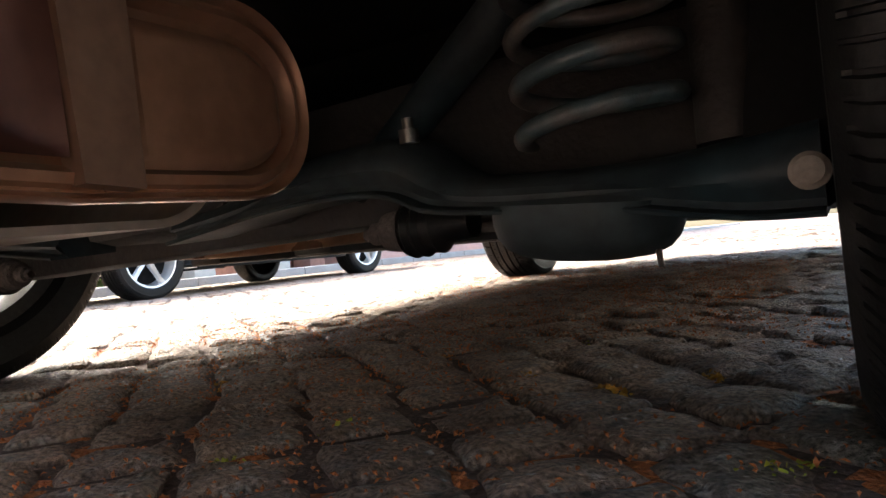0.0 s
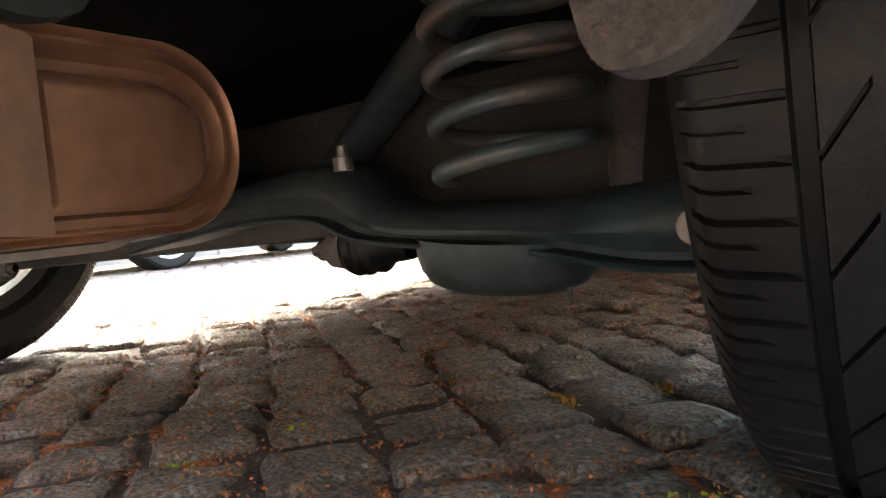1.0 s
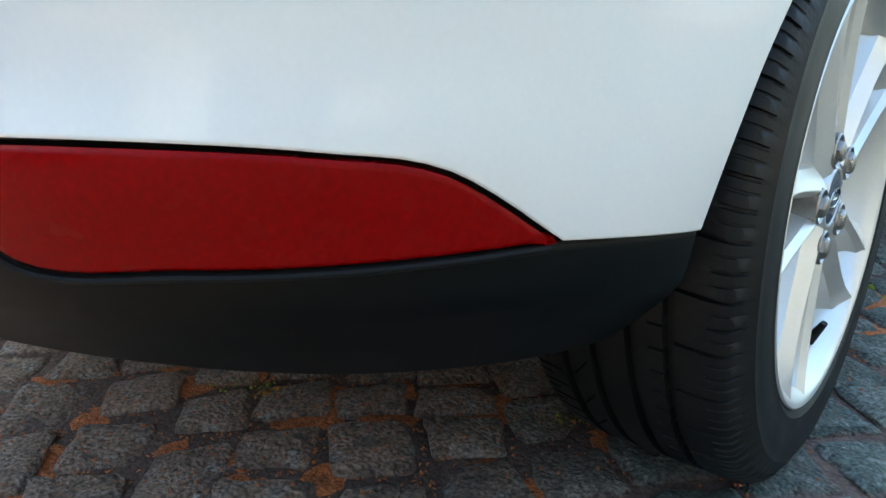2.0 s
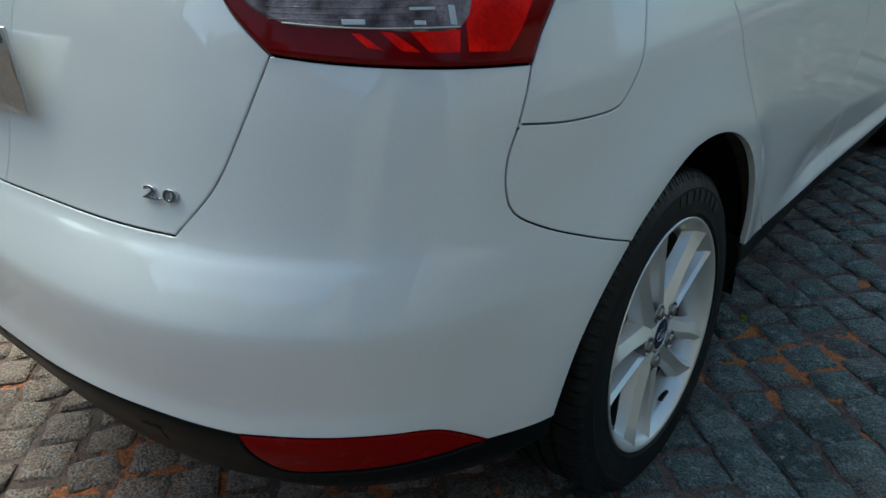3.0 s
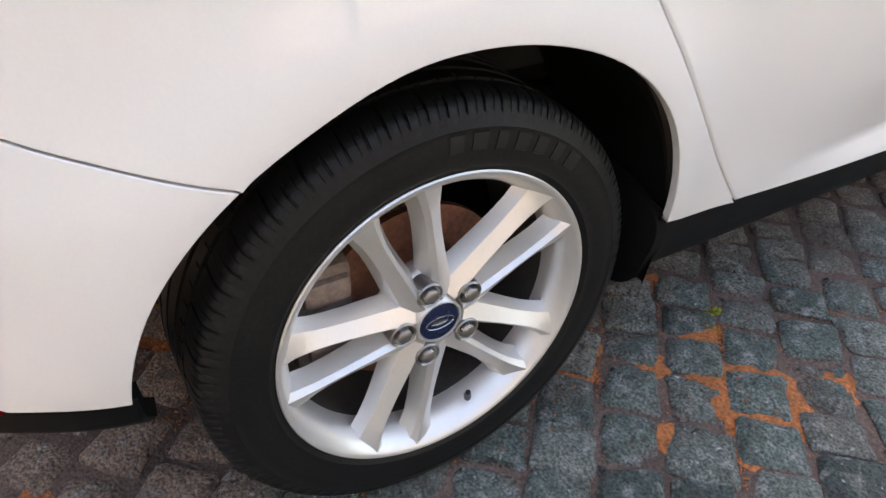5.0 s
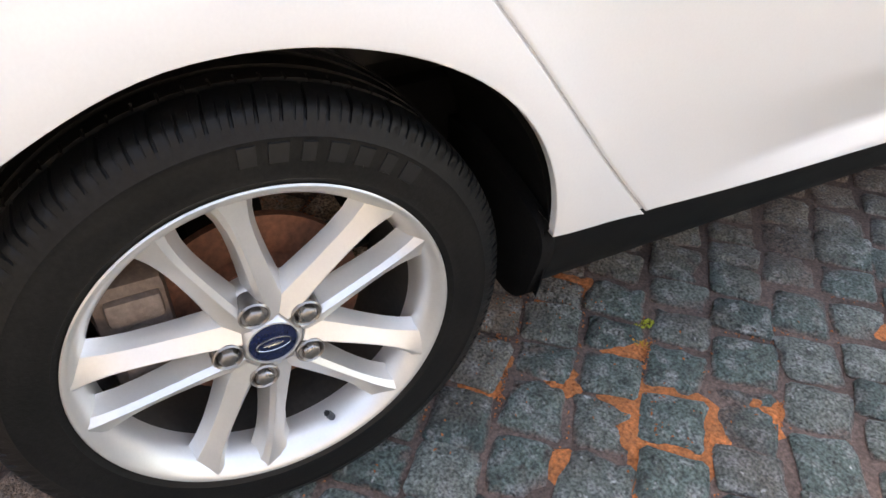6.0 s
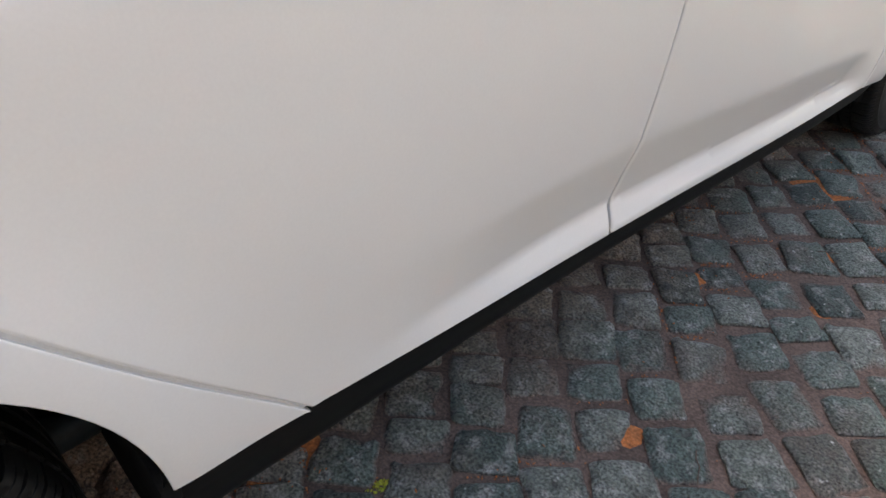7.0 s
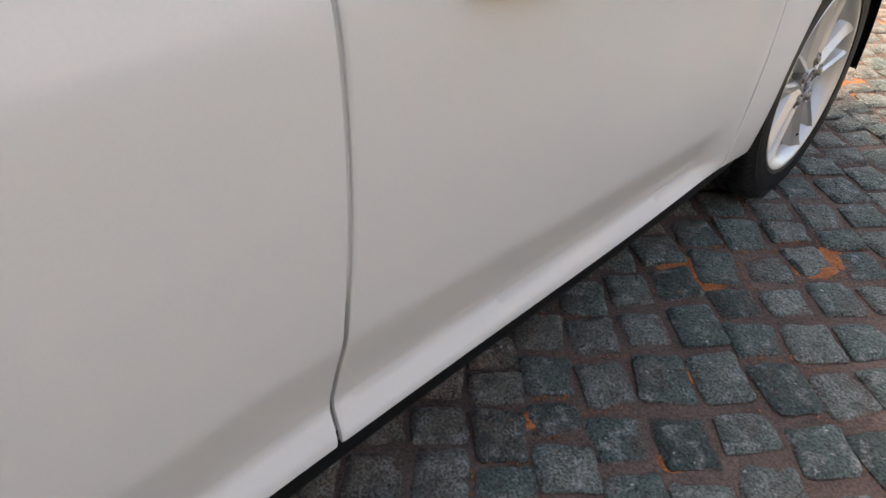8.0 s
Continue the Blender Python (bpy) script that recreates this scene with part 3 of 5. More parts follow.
            panel("lamp_facet", [(u, low(u) + dz) for u, dz in shape], BRIGHTRED, lamp, "reflector facet painted bright red", 0.02, 0.0, 0.001, 0.0066, side=side, round_edge=0.0004)
        flap_line = smooth_line([(-0.418, 0.812), (-0.352, 0.803), (-0.285, 0.800), (-0.252, 0.804), (-0.229, 0.822), (-0.200, 0.857), (-0.182, 0.900), (-0.165, 0.95)])
        lead = [p for p in SEAM if p[1] <= 0.812][::-1]
        quarter = panel("rear_quarter", lead + flap_line + [(-0.16, 0.965)] + DOOR_GAP[:-1] + [(0.561, 0.3265)] + [(0.46, 0.3400)] + arc(0, 6.2, 128.6, R_ARCH),
                        PAINT, car, "white rear quarter panel over the wheel", gap=0.0013, side=side, round_edge=0.002)
        panel("fuel_flap", flap_line + [(-0.16, 0.965), (-0.33, 0.972)] + [(-0.349, 0.948), (-0.376, 0.913), (-0.395, 0.879)], PAINT, quarter, "flush white fuel flap", gap=0.0013, side=side, round_edge=0.002)
        panel("rear_door", DOOR_GAP[::-1] + MID_GAP + between(SILL_TOP, 0.573, 1.150)[::-1], PAINT, car, "white rear door with a pressed lower crease", 0.012, 0.0034, 0.008, side=side, round_edge=0.0042, crease=ledge(0.60, 1.140))
        door = panel("front_door", MID_GAP[::-1] + FRONT_GAP + between(SILL_TOP, 1.166, 2.12)[::-1], PAINT, car, "white front door with a pressed lower crease", 0.012, 0.0034, 0.008, side=side, round_edge=0.0042, crease=ledge(1.200, 2.10))
        bm = bmesh.new()
        tube(bm, [(side * (0.905 + 0.022 * math.sin(math.pi * i / 12)), 1.352 + 0.19 * i / 12, 0.836) for i in range(13)], lambda f: 0.010 + 0.006 * math.sin(math.pi * f), 14)
        part("door_handle", bm, PAINT, door, "white door handle")
        panel("front_wing", FRONT_GAP[::-1] + [(2.6, 0.93), (3.2, 0.80), (3.2, 0.50)] + arc(WHEELBASE, 20, 183, F_ARCH), PAINT, car, "white front wing", 0.03, side=side)
        panel("sill", [(0.385, 0.362)] + [(u, z + 0.005) for u, z in SILL_TOP[1:]] + [(2.24, 0.190), (1.3, 0.190), (0.40, 0.205)], SILLTRIM, car, "black plastic sill strip", 0.012, 0.001, 0.05, -0.011, side=side, round_edge=0.005)
        panel("side_window", [(0.0, 1.0), (-0.18, 1.02), (-0.1, 1.15), (0.35, 1.34), (1.6, 1.36), (2.15, 1.05), (2.1, 0.985), (1.2, 0.975)], GLASS, car, "dark side glass", 0.04, side=side)
    panel("bonnet", [(2.26, 0.92), (2.6, 0.935), (3.2, 0.81), (3.598, 0.80), (3.598, 1.02), (2.6, 1.03)], PAINT, car, "white bonnet", 0.04, both=True)
    panel("front_bumper", [(3.01, 0.30), (3.2, 0.5), (3.2, 0.79), (3.598, 0.79), (3.598, 0.22), (3.05, 0.22)], PAINT, car, "white front bumper", 0.04, both=True)
    panel("windscreen", [(2.3, 1.05), (2.6, 1.045), (3.598, 1.04), (3.598, 1.40), (2.35, 1.40)], GLASS, car, "dark windscreen", 0.04, both=True)
    # roof: a shallow dome over the upper rim of the skin
    bm = bmesh.new()
    rim = [body_point(-1.398 + (3.598 + 1.398) * i / 60, 1.405) for i in range(61)]
    rings = []
    for k in range(7):
        f = 1 - k / 6
        rings.append([bm.verts.new((x * f * s, 0.85 + (y - 0.85) * (f if f > 0 else 0), z + 0.05 * (1 - f * f))) for s, pts in ((1, rim), (-1, rim[::-1])) for x, y, z in pts])
    n = len(rings[0])
    for a, b in zip(rings, rings[1:]):
        for i in range(n):
            bm.faces.new((a[i], a[(i + 1) % n], b[(i + 1) % n], b[i]))
    bmesh.ops.remove_doubles(bm, verts=bm.verts, dist=0.0005)
    bmesh.ops.recalc_face_normals(bm, faces=bm.faces)
    part("roof", bm, PAINT, car, "white roof")
    # inner shell behind the panel gaps, so that no light leaks through the body
    bm = bmesh.new()
    for side in (1, -1):
        cols = []
        us = [-1.398 + (3.598 + 1.398) * i / 150 for i in range(151)]
        for u in us:
            col = []
            foot = SILL_Z(u) + 0.006 if 0.47 < u < 2.1 else 0.37
            for j in range(25):
                z = foot + (1.39 - foot) * j / 24
                p, nn = Vector(body_point(u, z)), body_normal(u, z)
                p = p - nn * (0.0065 + 0.005 * (1 - ramp(-0.1, 0.05, u)) + 0.014 * ramp(0.55, 0.85, u) * (1 - ramp(0.48, 0.56, z)))
                col.append((bm.verts.new((p.x * side, p.y, p.z)), p))
            cols.append(col)
        for a, b in zip(cols, cols[1:]):
            for j in range(24):
                c = (a[j][1] + b[j + 1][1]) / 2
                if min(math.hypot(c.y - w, c.z - WHEEL_Z) for w in (0.0, WHEELBASE)) < 0.412 and c.x > 0.6:
                    continue
                # gap shade set by colour: black behind the tail, pale behind the doors
                bm.faces.new((a[j][0], b[j][0], b[j + 1][0], a[j + 1][0])).material_index = int(c.y < -0.05)
    loose = [v for v in bm.verts if not v.link_faces]
    bmesh.ops.delete(bm, geom=loose, context="VERTS")
    part("inner_shell", bm, SHELL, car, "inner body shell behind the panel gaps").data.materials.append(LINER)


build_skin()


def build_plate_and_badge():
    y = body_point(-1.36, 0.86)[1]
    bm = bmesh.new()
    box(bm, (-0.33, -0.004, 0.795), (0.084, 0.002, 0.93), 0.003)
    plate = part("number_plate", bm, PALEMETAL, car, "pale metal number plate under a cloth")
    plate.location = (0.026, y - 0.030, 0)
    bm = bmesh.new()
    rows = []
    for j in range(9):
        z = 0.806 + (0.898 - 0.806) * j / 8
        rows.append([bm.verts.new((-0.33 + (0.420 + 0.004 * math.sin(j)) * i / 20, -0.008 - 0.002 * math.sin(i * 0.7 + j), z + 0.002 * math.sin(i * 0.9))) for i in range(21)])
    for a, b in zip(rows, rows[1:]):
        for i in range(20):
            bm.faces.new((a[i], a[i + 1], b[i + 1], b[i]))
    bmesh.ops.solidify(bm, geom=bm.faces[:], thickness=0.003)
    part("plate_cloth", bm, PLATE, plate, "beige ribbed cloth over the plate")
    bm = bmesh.new()
    tube(bm, [(0.062, -0.012, 0.914), (0.062, -0.003, 0.914)], 0.009, 16)
    part("plate_screw", bm, STEEL, plate, "plate screw")
    bm = bmesh.new()
    box(bm, (-0.34, 0.003, 0.80), (-0.03, 0.026, 0.92), 0.008)
    part("plate_holder", bm, TRIM, plate, "black plate holder")
    text = bpy.data.curves.new("engine_badge", "FONT")
    text.body, text.size, text.extrude, text.bevel_depth, text.align_x, text.align_y = "2.0", 0.0235, 0.002, 0.0006, "CENTER", "CENTER"
    text.materials.append(CHROME)
    u, z = -0.880, 0.729
    p, nn = Vector(body_point(u, z)), body_normal(u, z)
    right = (Vector(body_point(u + 0.01, z)) - Vector(body_point(u - 0.01, z))).normalized()
    up = nn.cross(right)
    badge = new("engine_badge", text)
    badge.parent = car
    badge.matrix_local = Matrix(((right.x * 2.35, up.x, nn.x, p.x + nn.x * 0.003), (right.y * 2.35, up.y, nn.y, p.y + nn.y * 0.003), (right.z * 2.35, up.z, nn.z, p.z + nn.z * 0.003), (0, 0, 0, 1)))
    tagged(badge, "chrome engine badge on the tailgate")


build_plate_and_badge()


# ---- wheels ----
TYRE_W, TYRE_R = 0.1075, 0.316
PAIR = 35.0


def tyre_mesh():
    half = [(0.095, 0.222), (0.1028, 0.2285), (0.1060, 0.2345), (0.1074, 0.2362), (0.1068, 0.2395), (0.1074, 0.248), (0.1078, 0.262), (0.1072, 0.272), (0.1062, 0.2800), (0.1068, 0.2825), (0.1054, 0.2850),
            (0.1005, 0.297), (0.0965, 0.3035), (0.0935, 0.3085), (0.087, 0.3125)]
    prof = [(-x * 1.02, r) for x, r in half]
    R = TYRE_R

    def groove(c):
        return [(c - 0.0048, R), (c - 0.0035, R - 0.0075), (c + 0.0035, R - 0.0075), (c + 0.0048, R)]
    prof += [(-0.080, 0.3135), (-0.074, 0.3145), (-0.066, 0.3155)] + groove(-0.054) + [(-0.042, R), (-0.0330, R), (-0.0318, R)] + groove(-0.022) + groove(0.014)
    prof += [(0.030, R), (0.0315, R)] + groove(0.048) + [(0.062, 0.3158), (0.0775, 0.3145), (0.083, 0.3135)] + half[::-1]
    pitches = 80
    angles = []
    for k in range(pitches):
        a = 2 * math.pi * k / pitches
        angles += [a, a + 0.003, a + 0.011, a + 0.014, a + 0.038, a + 0.040, a + 0.046, a + 0.048]

    def dent(i, k):
        x, r = prof[i]
        cut, slit, odd = k % 8 in (1, 2), k % 8 in (5, 6), (k // 8) % 2
        if r < 0.302 or not (cut or slit):
            return 0.0
        if x < -0.064:
            return (0.0055 if x < -0.065 + 0.012 * odd else 0.0) if cut else (0.004 if x < -0.079 else 0.0)
        if x > 0.052:
            return (0.0055 if cut and not odd else 0.0) if x < 0.0785 else (0.0045 if cut else 0.002)
        if cut and not odd and -0.0495 < x < -0.0325:
            return 0.0065
        if slit and 0.031 < x < 0.0435:
            return 0.0028
        return 0.0
    bm = bmesh.new()
    revolve(bm, prof, angles=angles, dent=dent)
    # slots in the second rib rise steeply, the cuts of the outer shoulder run almost straight across
    for v in bm.verts:
        a = -4.6 * min(0.0180, max(0.0, v.co.x + 0.0492)) + 0.5 * max(0.0, v.co.x - 0.052)
        v.co.y, v.co.z = v.co.y * math.cos(a) - v.co.z * math.sin(a), v.co.y * math.sin(a) + v.co.z * math.cos(a)
    bmesh.ops.recalc_face_normals(bm, faces=bm.faces)
    me = bpy.data.meshes.new("tyre")
    bm.to_mesh(me)
    bm.free()
    me.materials.append(RUBBER)
    me.shade_smooth()
    me.set_sharp_from_angle(angle=radians(42))
    return me


def barrel_mesh(inner):
    """The rim: its bright lip and dish, or the darker well behind the spokes."""
    if inner:
        prof = [(0.052, 0.2045), (0.02, 0.200), (-0.05, 0.197), (-0.080, 0.205), (-0.090, 0.218), (-0.094, 0.2235), (-0.0955, 0.222), (-0.092, 0.212), (-0.088, 0.200), (-0.05, 0.191), (0.02, 0.194), (0.052, 0.1985)]
    else:
        prof = [(0.1030, 0.2195), (0.1052, 0.2225), (0.1058, 0.2262), (0.1040, 0.2280), (0.1005, 0.2265), (0.0985, 0.2215), (0.091, 0.2145), (0.070, 0.209), (0.050, 0.2055), (0.050, 0.1975), (0.070, 0.201), (0.086, 0.2065), (0.097, 0.2135)]
    bm = bmesh.new()
    revolve(bm, prof[::-1] + prof[-1:], 96)
    bmesh.ops.remove_doubles(bm, verts=bm.verts, dist=1e-5)
    bmesh.ops.recalc_face_normals(bm, faces=bm.faces)
    return bm


def spoke_mesh(hand):
    """A straight ridged spoke that leaves the hub beside a wheel nut; a left and a right one make a pair."""
    bm = bmesh.new()
    s = hand
    a0, a1 = radians(s * 31), radians(s * 11.8)
    p0, p1 = Vector((0.040 * math.cos(a0), 0.040 * math.sin(a0))), Vector((0.2262 * math.cos(a1), 0.2262 * math.sin(a1)))
    d = (p1 - p0).normalized()
    t = Vector((-d.y, d.x))
    rings = []
    for i in range(9):
        f = i / 8
        p = p0.lerp(p1, f)
        w = 0.0190 + 0.030 * f ** 6 + 0.012 * (1 - f) ** 2
        x = 0.0925 + 0.003 * f + 0.0075 * f ** 4
        deep = 0.040 - 0.012 * f
        ring = []
        for q, dx in ((-0.86, -deep), (-0.66, -0.021), (-0.52, -0.0070 if s > 0 else -0.0125), (-s * 0.26 - 0.025, 0.0), (-s * 0.26 + 0.025, 0.0), (0.52, -0.0125 if s > 0 else -0.0070), (0.66, -0.021), (0.86, -deep)):
            v = p + t * (q * w)
            ring.append(bm.verts.new((x + dx, v.x, v.y)))
        rings.append(ring)
    for a, b in zip(rings, rings[1:]):
        for k in range(7):
            bm.faces.new((a[k], a[k + 1], b[k + 1], b[k]))
        bm.faces.new((a[7], a[0], b[0], b[7]))
    bm.faces.new(rings[0])
    bm.faces.new(rings[-1][::-1])
    bmesh.ops.recalc_face_normals(bm, faces=bm.faces)
    me = bpy.data.meshes.new("spoke")
    bm.to_mesh(me)
    bm.free()
    me.materials.append(ALLOY)
    me.shade_smooth()
    me.set_sharp_from_angle(angle=radians(24))
    return me


def hub_mesh():
    bm = bmesh.new()
    prof = [(0.030, 0.078), (0.056, 0.077), (0.068, 0.073), (0.0745, 0.066), (0.0785, 0.042), (0.0905, 0.0345), (0.0928, 0.0325), (0.0930, 0.0305), (0.0895, 0.0295), (0.084, 0.0)]
    revolve(bm, prof, 60)
    bmesh.ops.remove_doubles(bm, verts=bm.verts, dist=1e-5)
    bmesh.ops.recalc_face_normals(bm, faces=bm.faces)
    return bm


def nut_mesh():
    bm = bmesh.new()
    prof = [(0.062, 0.0190), (0.0930, 0.0190), (0.0948, 0.0172), (0.0925, 0.0148), (0.080, 0.0140)]
    revolve(bm, prof, 28)
    revolve(bm, [(0.066, 0.0122), (0.0955, 0.0122), (0.0980, 0.0108), (0.0995, 0.0080), (0.1000, 0.0)], 6)
    bmesh.ops.remove_doubles(bm, verts=bm.verts, dist=1e-5)
    bmesh.ops.recalc_face_normals(bm, faces=bm.faces)
    me = bpy.data.meshes.new("wheel_nut")
    bm.to_mesh(me)
    bm.free()
    me.materials.append(NUT)
    me.shade_smooth()
    me.set_sharp_from_angle(angle=radians(35))
    return me


TYRE_MESH, SPOKE_MESHES, NUT_MESH = tyre_mesh(), (spoke_mesh(-1), spoke_mesh(1)), nut_mesh()


def build_wheel(at, turn, mirror):
    rim = part("wheel", barrel_mesh(False), ALLOY, car, "silver alloy wheel with five split spokes")
    rim.matrix_local = Matrix.Translation(at) @ Matrix.Rotation(math.pi if mirror else 0, 4, "Z") @ Matrix.Rotation(radians(turn), 4, "X")
    tyre = new("tyre", TYRE_MESH)
    tyre.parent = rim
    tagged(tyre, "black tyre with dusty tread blocks")
    for k in range(5):
        for spoke in SPOKE_MESHES:
            p = new("spoke", spoke)
            p.parent = rim
            p.matrix_local = Matrix.Rotation(radians(72 * k), 4, "X")
        n = new("wheel_nut", NUT_MESH)
        n.parent = rim
        n.matrix_local = Matrix.Rotation(radians(72 * k), 4, "X") @ Matrix.Translation((0, 0.054, 0))
    part("hub", hub_mesh(), ALLOY, rim)
    part("rim_well", barrel_mesh(True), WELLALLOY, rim, "dark inside of the rim")
    bm = bmesh.new()
    revolve(bm, [(0.0885, 0.0298), (0.0920, 0.0285), (0.0933, 0.020), (0.0937, 0.0)], 40)
    bmesh.ops.remove_doubles(bm, verts=bm.verts, dist=1e-5)
    part("hub_cap", bm, BLUE, rim, "dark blue hub cap")
    bm = bmesh.new()
    tilt = Matrix.Rotation(radians(-turn), 4, "X")
    tube(bm, [tilt @ Vector((0.0941, 0.021 * math.cos(a), 0.0095 * math.sin(a))) for a in (2 * math.pi * i / 40 for i in range(41))], 0.0009, 6)
    tube(bm, [tilt @ Vector((0.0940, -0.013 + 0.0013 * i, 0.0)) for i in range(21)], lambda f: 0.0004 + 0.0022 * math.sin(math.pi * f), 6)
    part("emblem", bm, CHROME, rim, "thin silver oval emblem")
    bm = bmesh.new()
    tube(bm, [(0.078, 0.0, -0.205), (0.085, 0.0, -0.188), (0.094, 0.0, -0.170)], lambda f: 0.0055 if f < 0.8 else 0.004, 12)
    v = part("valve", bm, RUBBER, rim, "black valve stem")
    v.matrix_local = Matrix.Rotation(radians(-72 - turn + 90), 4, "X")
    # worn raised marks on the tyre wall, one bar a letter
    for k in range(7):
        bm = bmesh.new()
        mid = radians(89 - 6.6 * k)
        arcs = [mid + radians((0.95 + 0.18 * math.sin(2.3 * k)) * (2.0 - i)) for i in range(5)]
        rows = [[bm.verts.new((x, r * math.cos(a), r * math.sin(a))) for x, r in ((0.1066, 0.2555), (0.1088, 0.2565), (0.1090, 0.262), (0.1084, 0.272), (0.1080, 0.2775), (0.1058, 0.2785))] for a in arcs]
        for p, q in zip(rows, rows[1:]):
            for i in range(5):
                bm.faces.new((p[i], p[i + 1], q[i + 1], q[i]))
        bm.faces.new(rows[0][::-1])
        bm.faces.new(rows[-1])
        bmesh.ops.recalc_face_normals(bm, faces=bm.faces)
        w = part("sidewall_mark", bm, MARK, rim, "worn raised bar on the tyre wall")
        w.matrix_local = Matrix.Rotation(radians(-turn), 4, "X")
    return rim


WHEEL_X = 0.775
for at, turn, mirror in (((WHEEL_X, 0, WHEEL_Z), PAIR, False), ((WHEEL_X, WHEELBASE, WHEEL_Z), 12, False), ((-WHEEL_X, 0, WHEEL_Z), 50, True), ((-WHEEL_X, WHEELBASE, WHEEL_Z), 20, True)):
    build_wheel(at, turn, mirror)


def height(line, x):
    """Height of a line of (x, z), rising in x, at x."""
    for (x0, z0), (x1, z1) in zip(line, line[1:]):
        if x0 <= x <= x1:
            return z0 + (z1 - z0) * (x - x0) / max(1e-9, x1 - x0)
    return line[0][1] if x < line[0][0] else line[-1][1]


def build_running_gear():
    for side in (1, -1):
        for y in (0.0, WHEELBASE):
            # brake disc and caliper
            bm = bmesh.new()
            revolve(bm, [(0.012, 0.060), (0.030, 0.062), (0.030, 0.080), (0.010, 0.086), (0.008, 0.138), (-0.003, 0.138), (-0.003, 0.06)], 56)
            bmesh.ops.recalc_face_normals(bm, faces=bm.faces)
            d = part("brake_disc", bm, RUST, car, "rusty brake disc")
            d.matrix_local = Matrix.Translation((side * 0.790, y, WHEEL_Z)) @ Matrix.Rotation(0 if side > 0 else math.pi, 4, "Z")
            bm = bmesh.new()
            box(bm, (-0.045, -0.055, -0.080), (0.030, 0.030, 0.085), 0.016)
            for zc in (-0.045, 0.05):
                box(bm, (0.022, -0.040, zc - 0.018), (0.040, 0.022, zc + 0.018), 0.008)
            tube(bm, [(0.02, -0.012, 0.004), (0.043, -0.012, 0.004)], 0.020, 20)
            c = part("brake_caliper", bm, CALIPER, car, "dusty pale brake caliper")
            c.location = (side * 0.785, y - 0.125, WHEEL_Z + 0.02)
            if side < 0:
                c.data.transform(Matrix.Diagonal((-1, 1, 1, 1)))
                c.data.flip_normals()
            # raised black block paints the shade inside the caliper's slot
            bm = bmesh.new()
            box(bm, (-0.006, -0.030, -0.012), (0.0465, 0.006, 0.018), 0.006)
            slot = part("caliper_slot", bm, LINER, c, "black block painted as the caliper's dark slot")
            if side < 0:
                slot.data.transform(Matrix.Diagonal((-1, 1, 1, 1)))
                slot.data.flip_normals()
            # wheel housing
            bm = bmesh.new()
            r = 0.405 if y == 0 else 0.43
            n = 40
            rows = []
            for i in range(n + 1):
                a = radians(-14 + (158 if y == 0 else 208) * i / n)
                wob = 1 + 0.002 * math.sin(i * 0.7)
                rows.append([bm.verts.new((side * x, y + r * wob * k * math.cos(a), WHEEL_Z + 0.01 + r * wob * k * math.sin(a))) for x, k in ((0.60, 0.98), (0.70, 1.0), (0.80, 1.0), (0.862, 0.985), (0.874, 0.950))])
            for a, b in zip(rows, rows[1:]):
                for i in range(4):
                    bm.faces.new((a[i], a[i + 1], b[i + 1], b[i]))
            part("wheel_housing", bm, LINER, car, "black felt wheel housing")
    for side in (1, -1):
        def X(p):
            return (side * p[0], p[1], p[2])
        # mud guard behind the door edge and felt tail of the liner
        bm = bmesh.new()
        extrude_outline(bm, [(side * x, z) for x, z in smooth_line([(0.60, 0.25), (0.70, 0.206), (0.77, 0.197), (0.808, 0.197), (0.842, 0.216), (0.864, 0.258), (0.868, 0.36), (0.70, 0.40), (0.60, 0.40)])], 0.372, 0.392)
        part("mud_guard", bm, LINER, car, "black rubber mud guard")
        bm = bmesh.new()
        line = smooth_line([(0.650, 0.47), (0.662, 0.33), (0.670, 0.268), (0.676, 0.248), (0.684, 0.2435), (0.697, 0.2445), (0.709, 0.251), (0.723, 0.266), (0.752, 0.30), (0.80, 0.37), (0.82, 0.47)], 0.008)
        extrude_outline(bm, [(side * x, z) for x, z in line], -0.398, -0.376)
        part("liner_tail", bm, FELT, car, "pale grey felt end of the wheel liner")
        # coil spring
        bm = bmesh.new()
        pts = []
        for i in range(int(6.5 * 28)):
            a = 2 * math.pi * i / 28
            r = 0.0575
            pts.append((side * (0.5165 + r * math.cos(a + 2.95)), -0.140 + r * math.sin(a + 2.95), 0.253 + 0.0362 * i / 28))
        tube(bm, pts, lambda f: 0.0072 * min(1.0, 0.45 + 60 * f), 10)
        part("coil_spring", bm, SPRING, car, "dark coil spring with a rusty patch")
        # lower arm: a pressed channel across the car with a humped middle
        top = smooth_line([(0.05, 0.258), (0.15, 0.264), (0.232, 0.283), (0.29, 0.287), (0.342, 0.284), (0.368, 0.264), (0.393, 0.245), (0.436, 0.236), (0.538, 0.229), (0.592, 0.232), (0.655, 0.238)], 0.012)
        low = smooth_line([(0.655, 0.174), (0.61, 0.177), (0.56, 0.187), (0.515, 0.196), (0.428, 0.205), (0.372, 0.214), (0.338, 0.230), (0.285, 0.237), (0.20, 0.236), (0.05, 0.222)], 0.012)
        bm = bmesh.new()
        rings = []
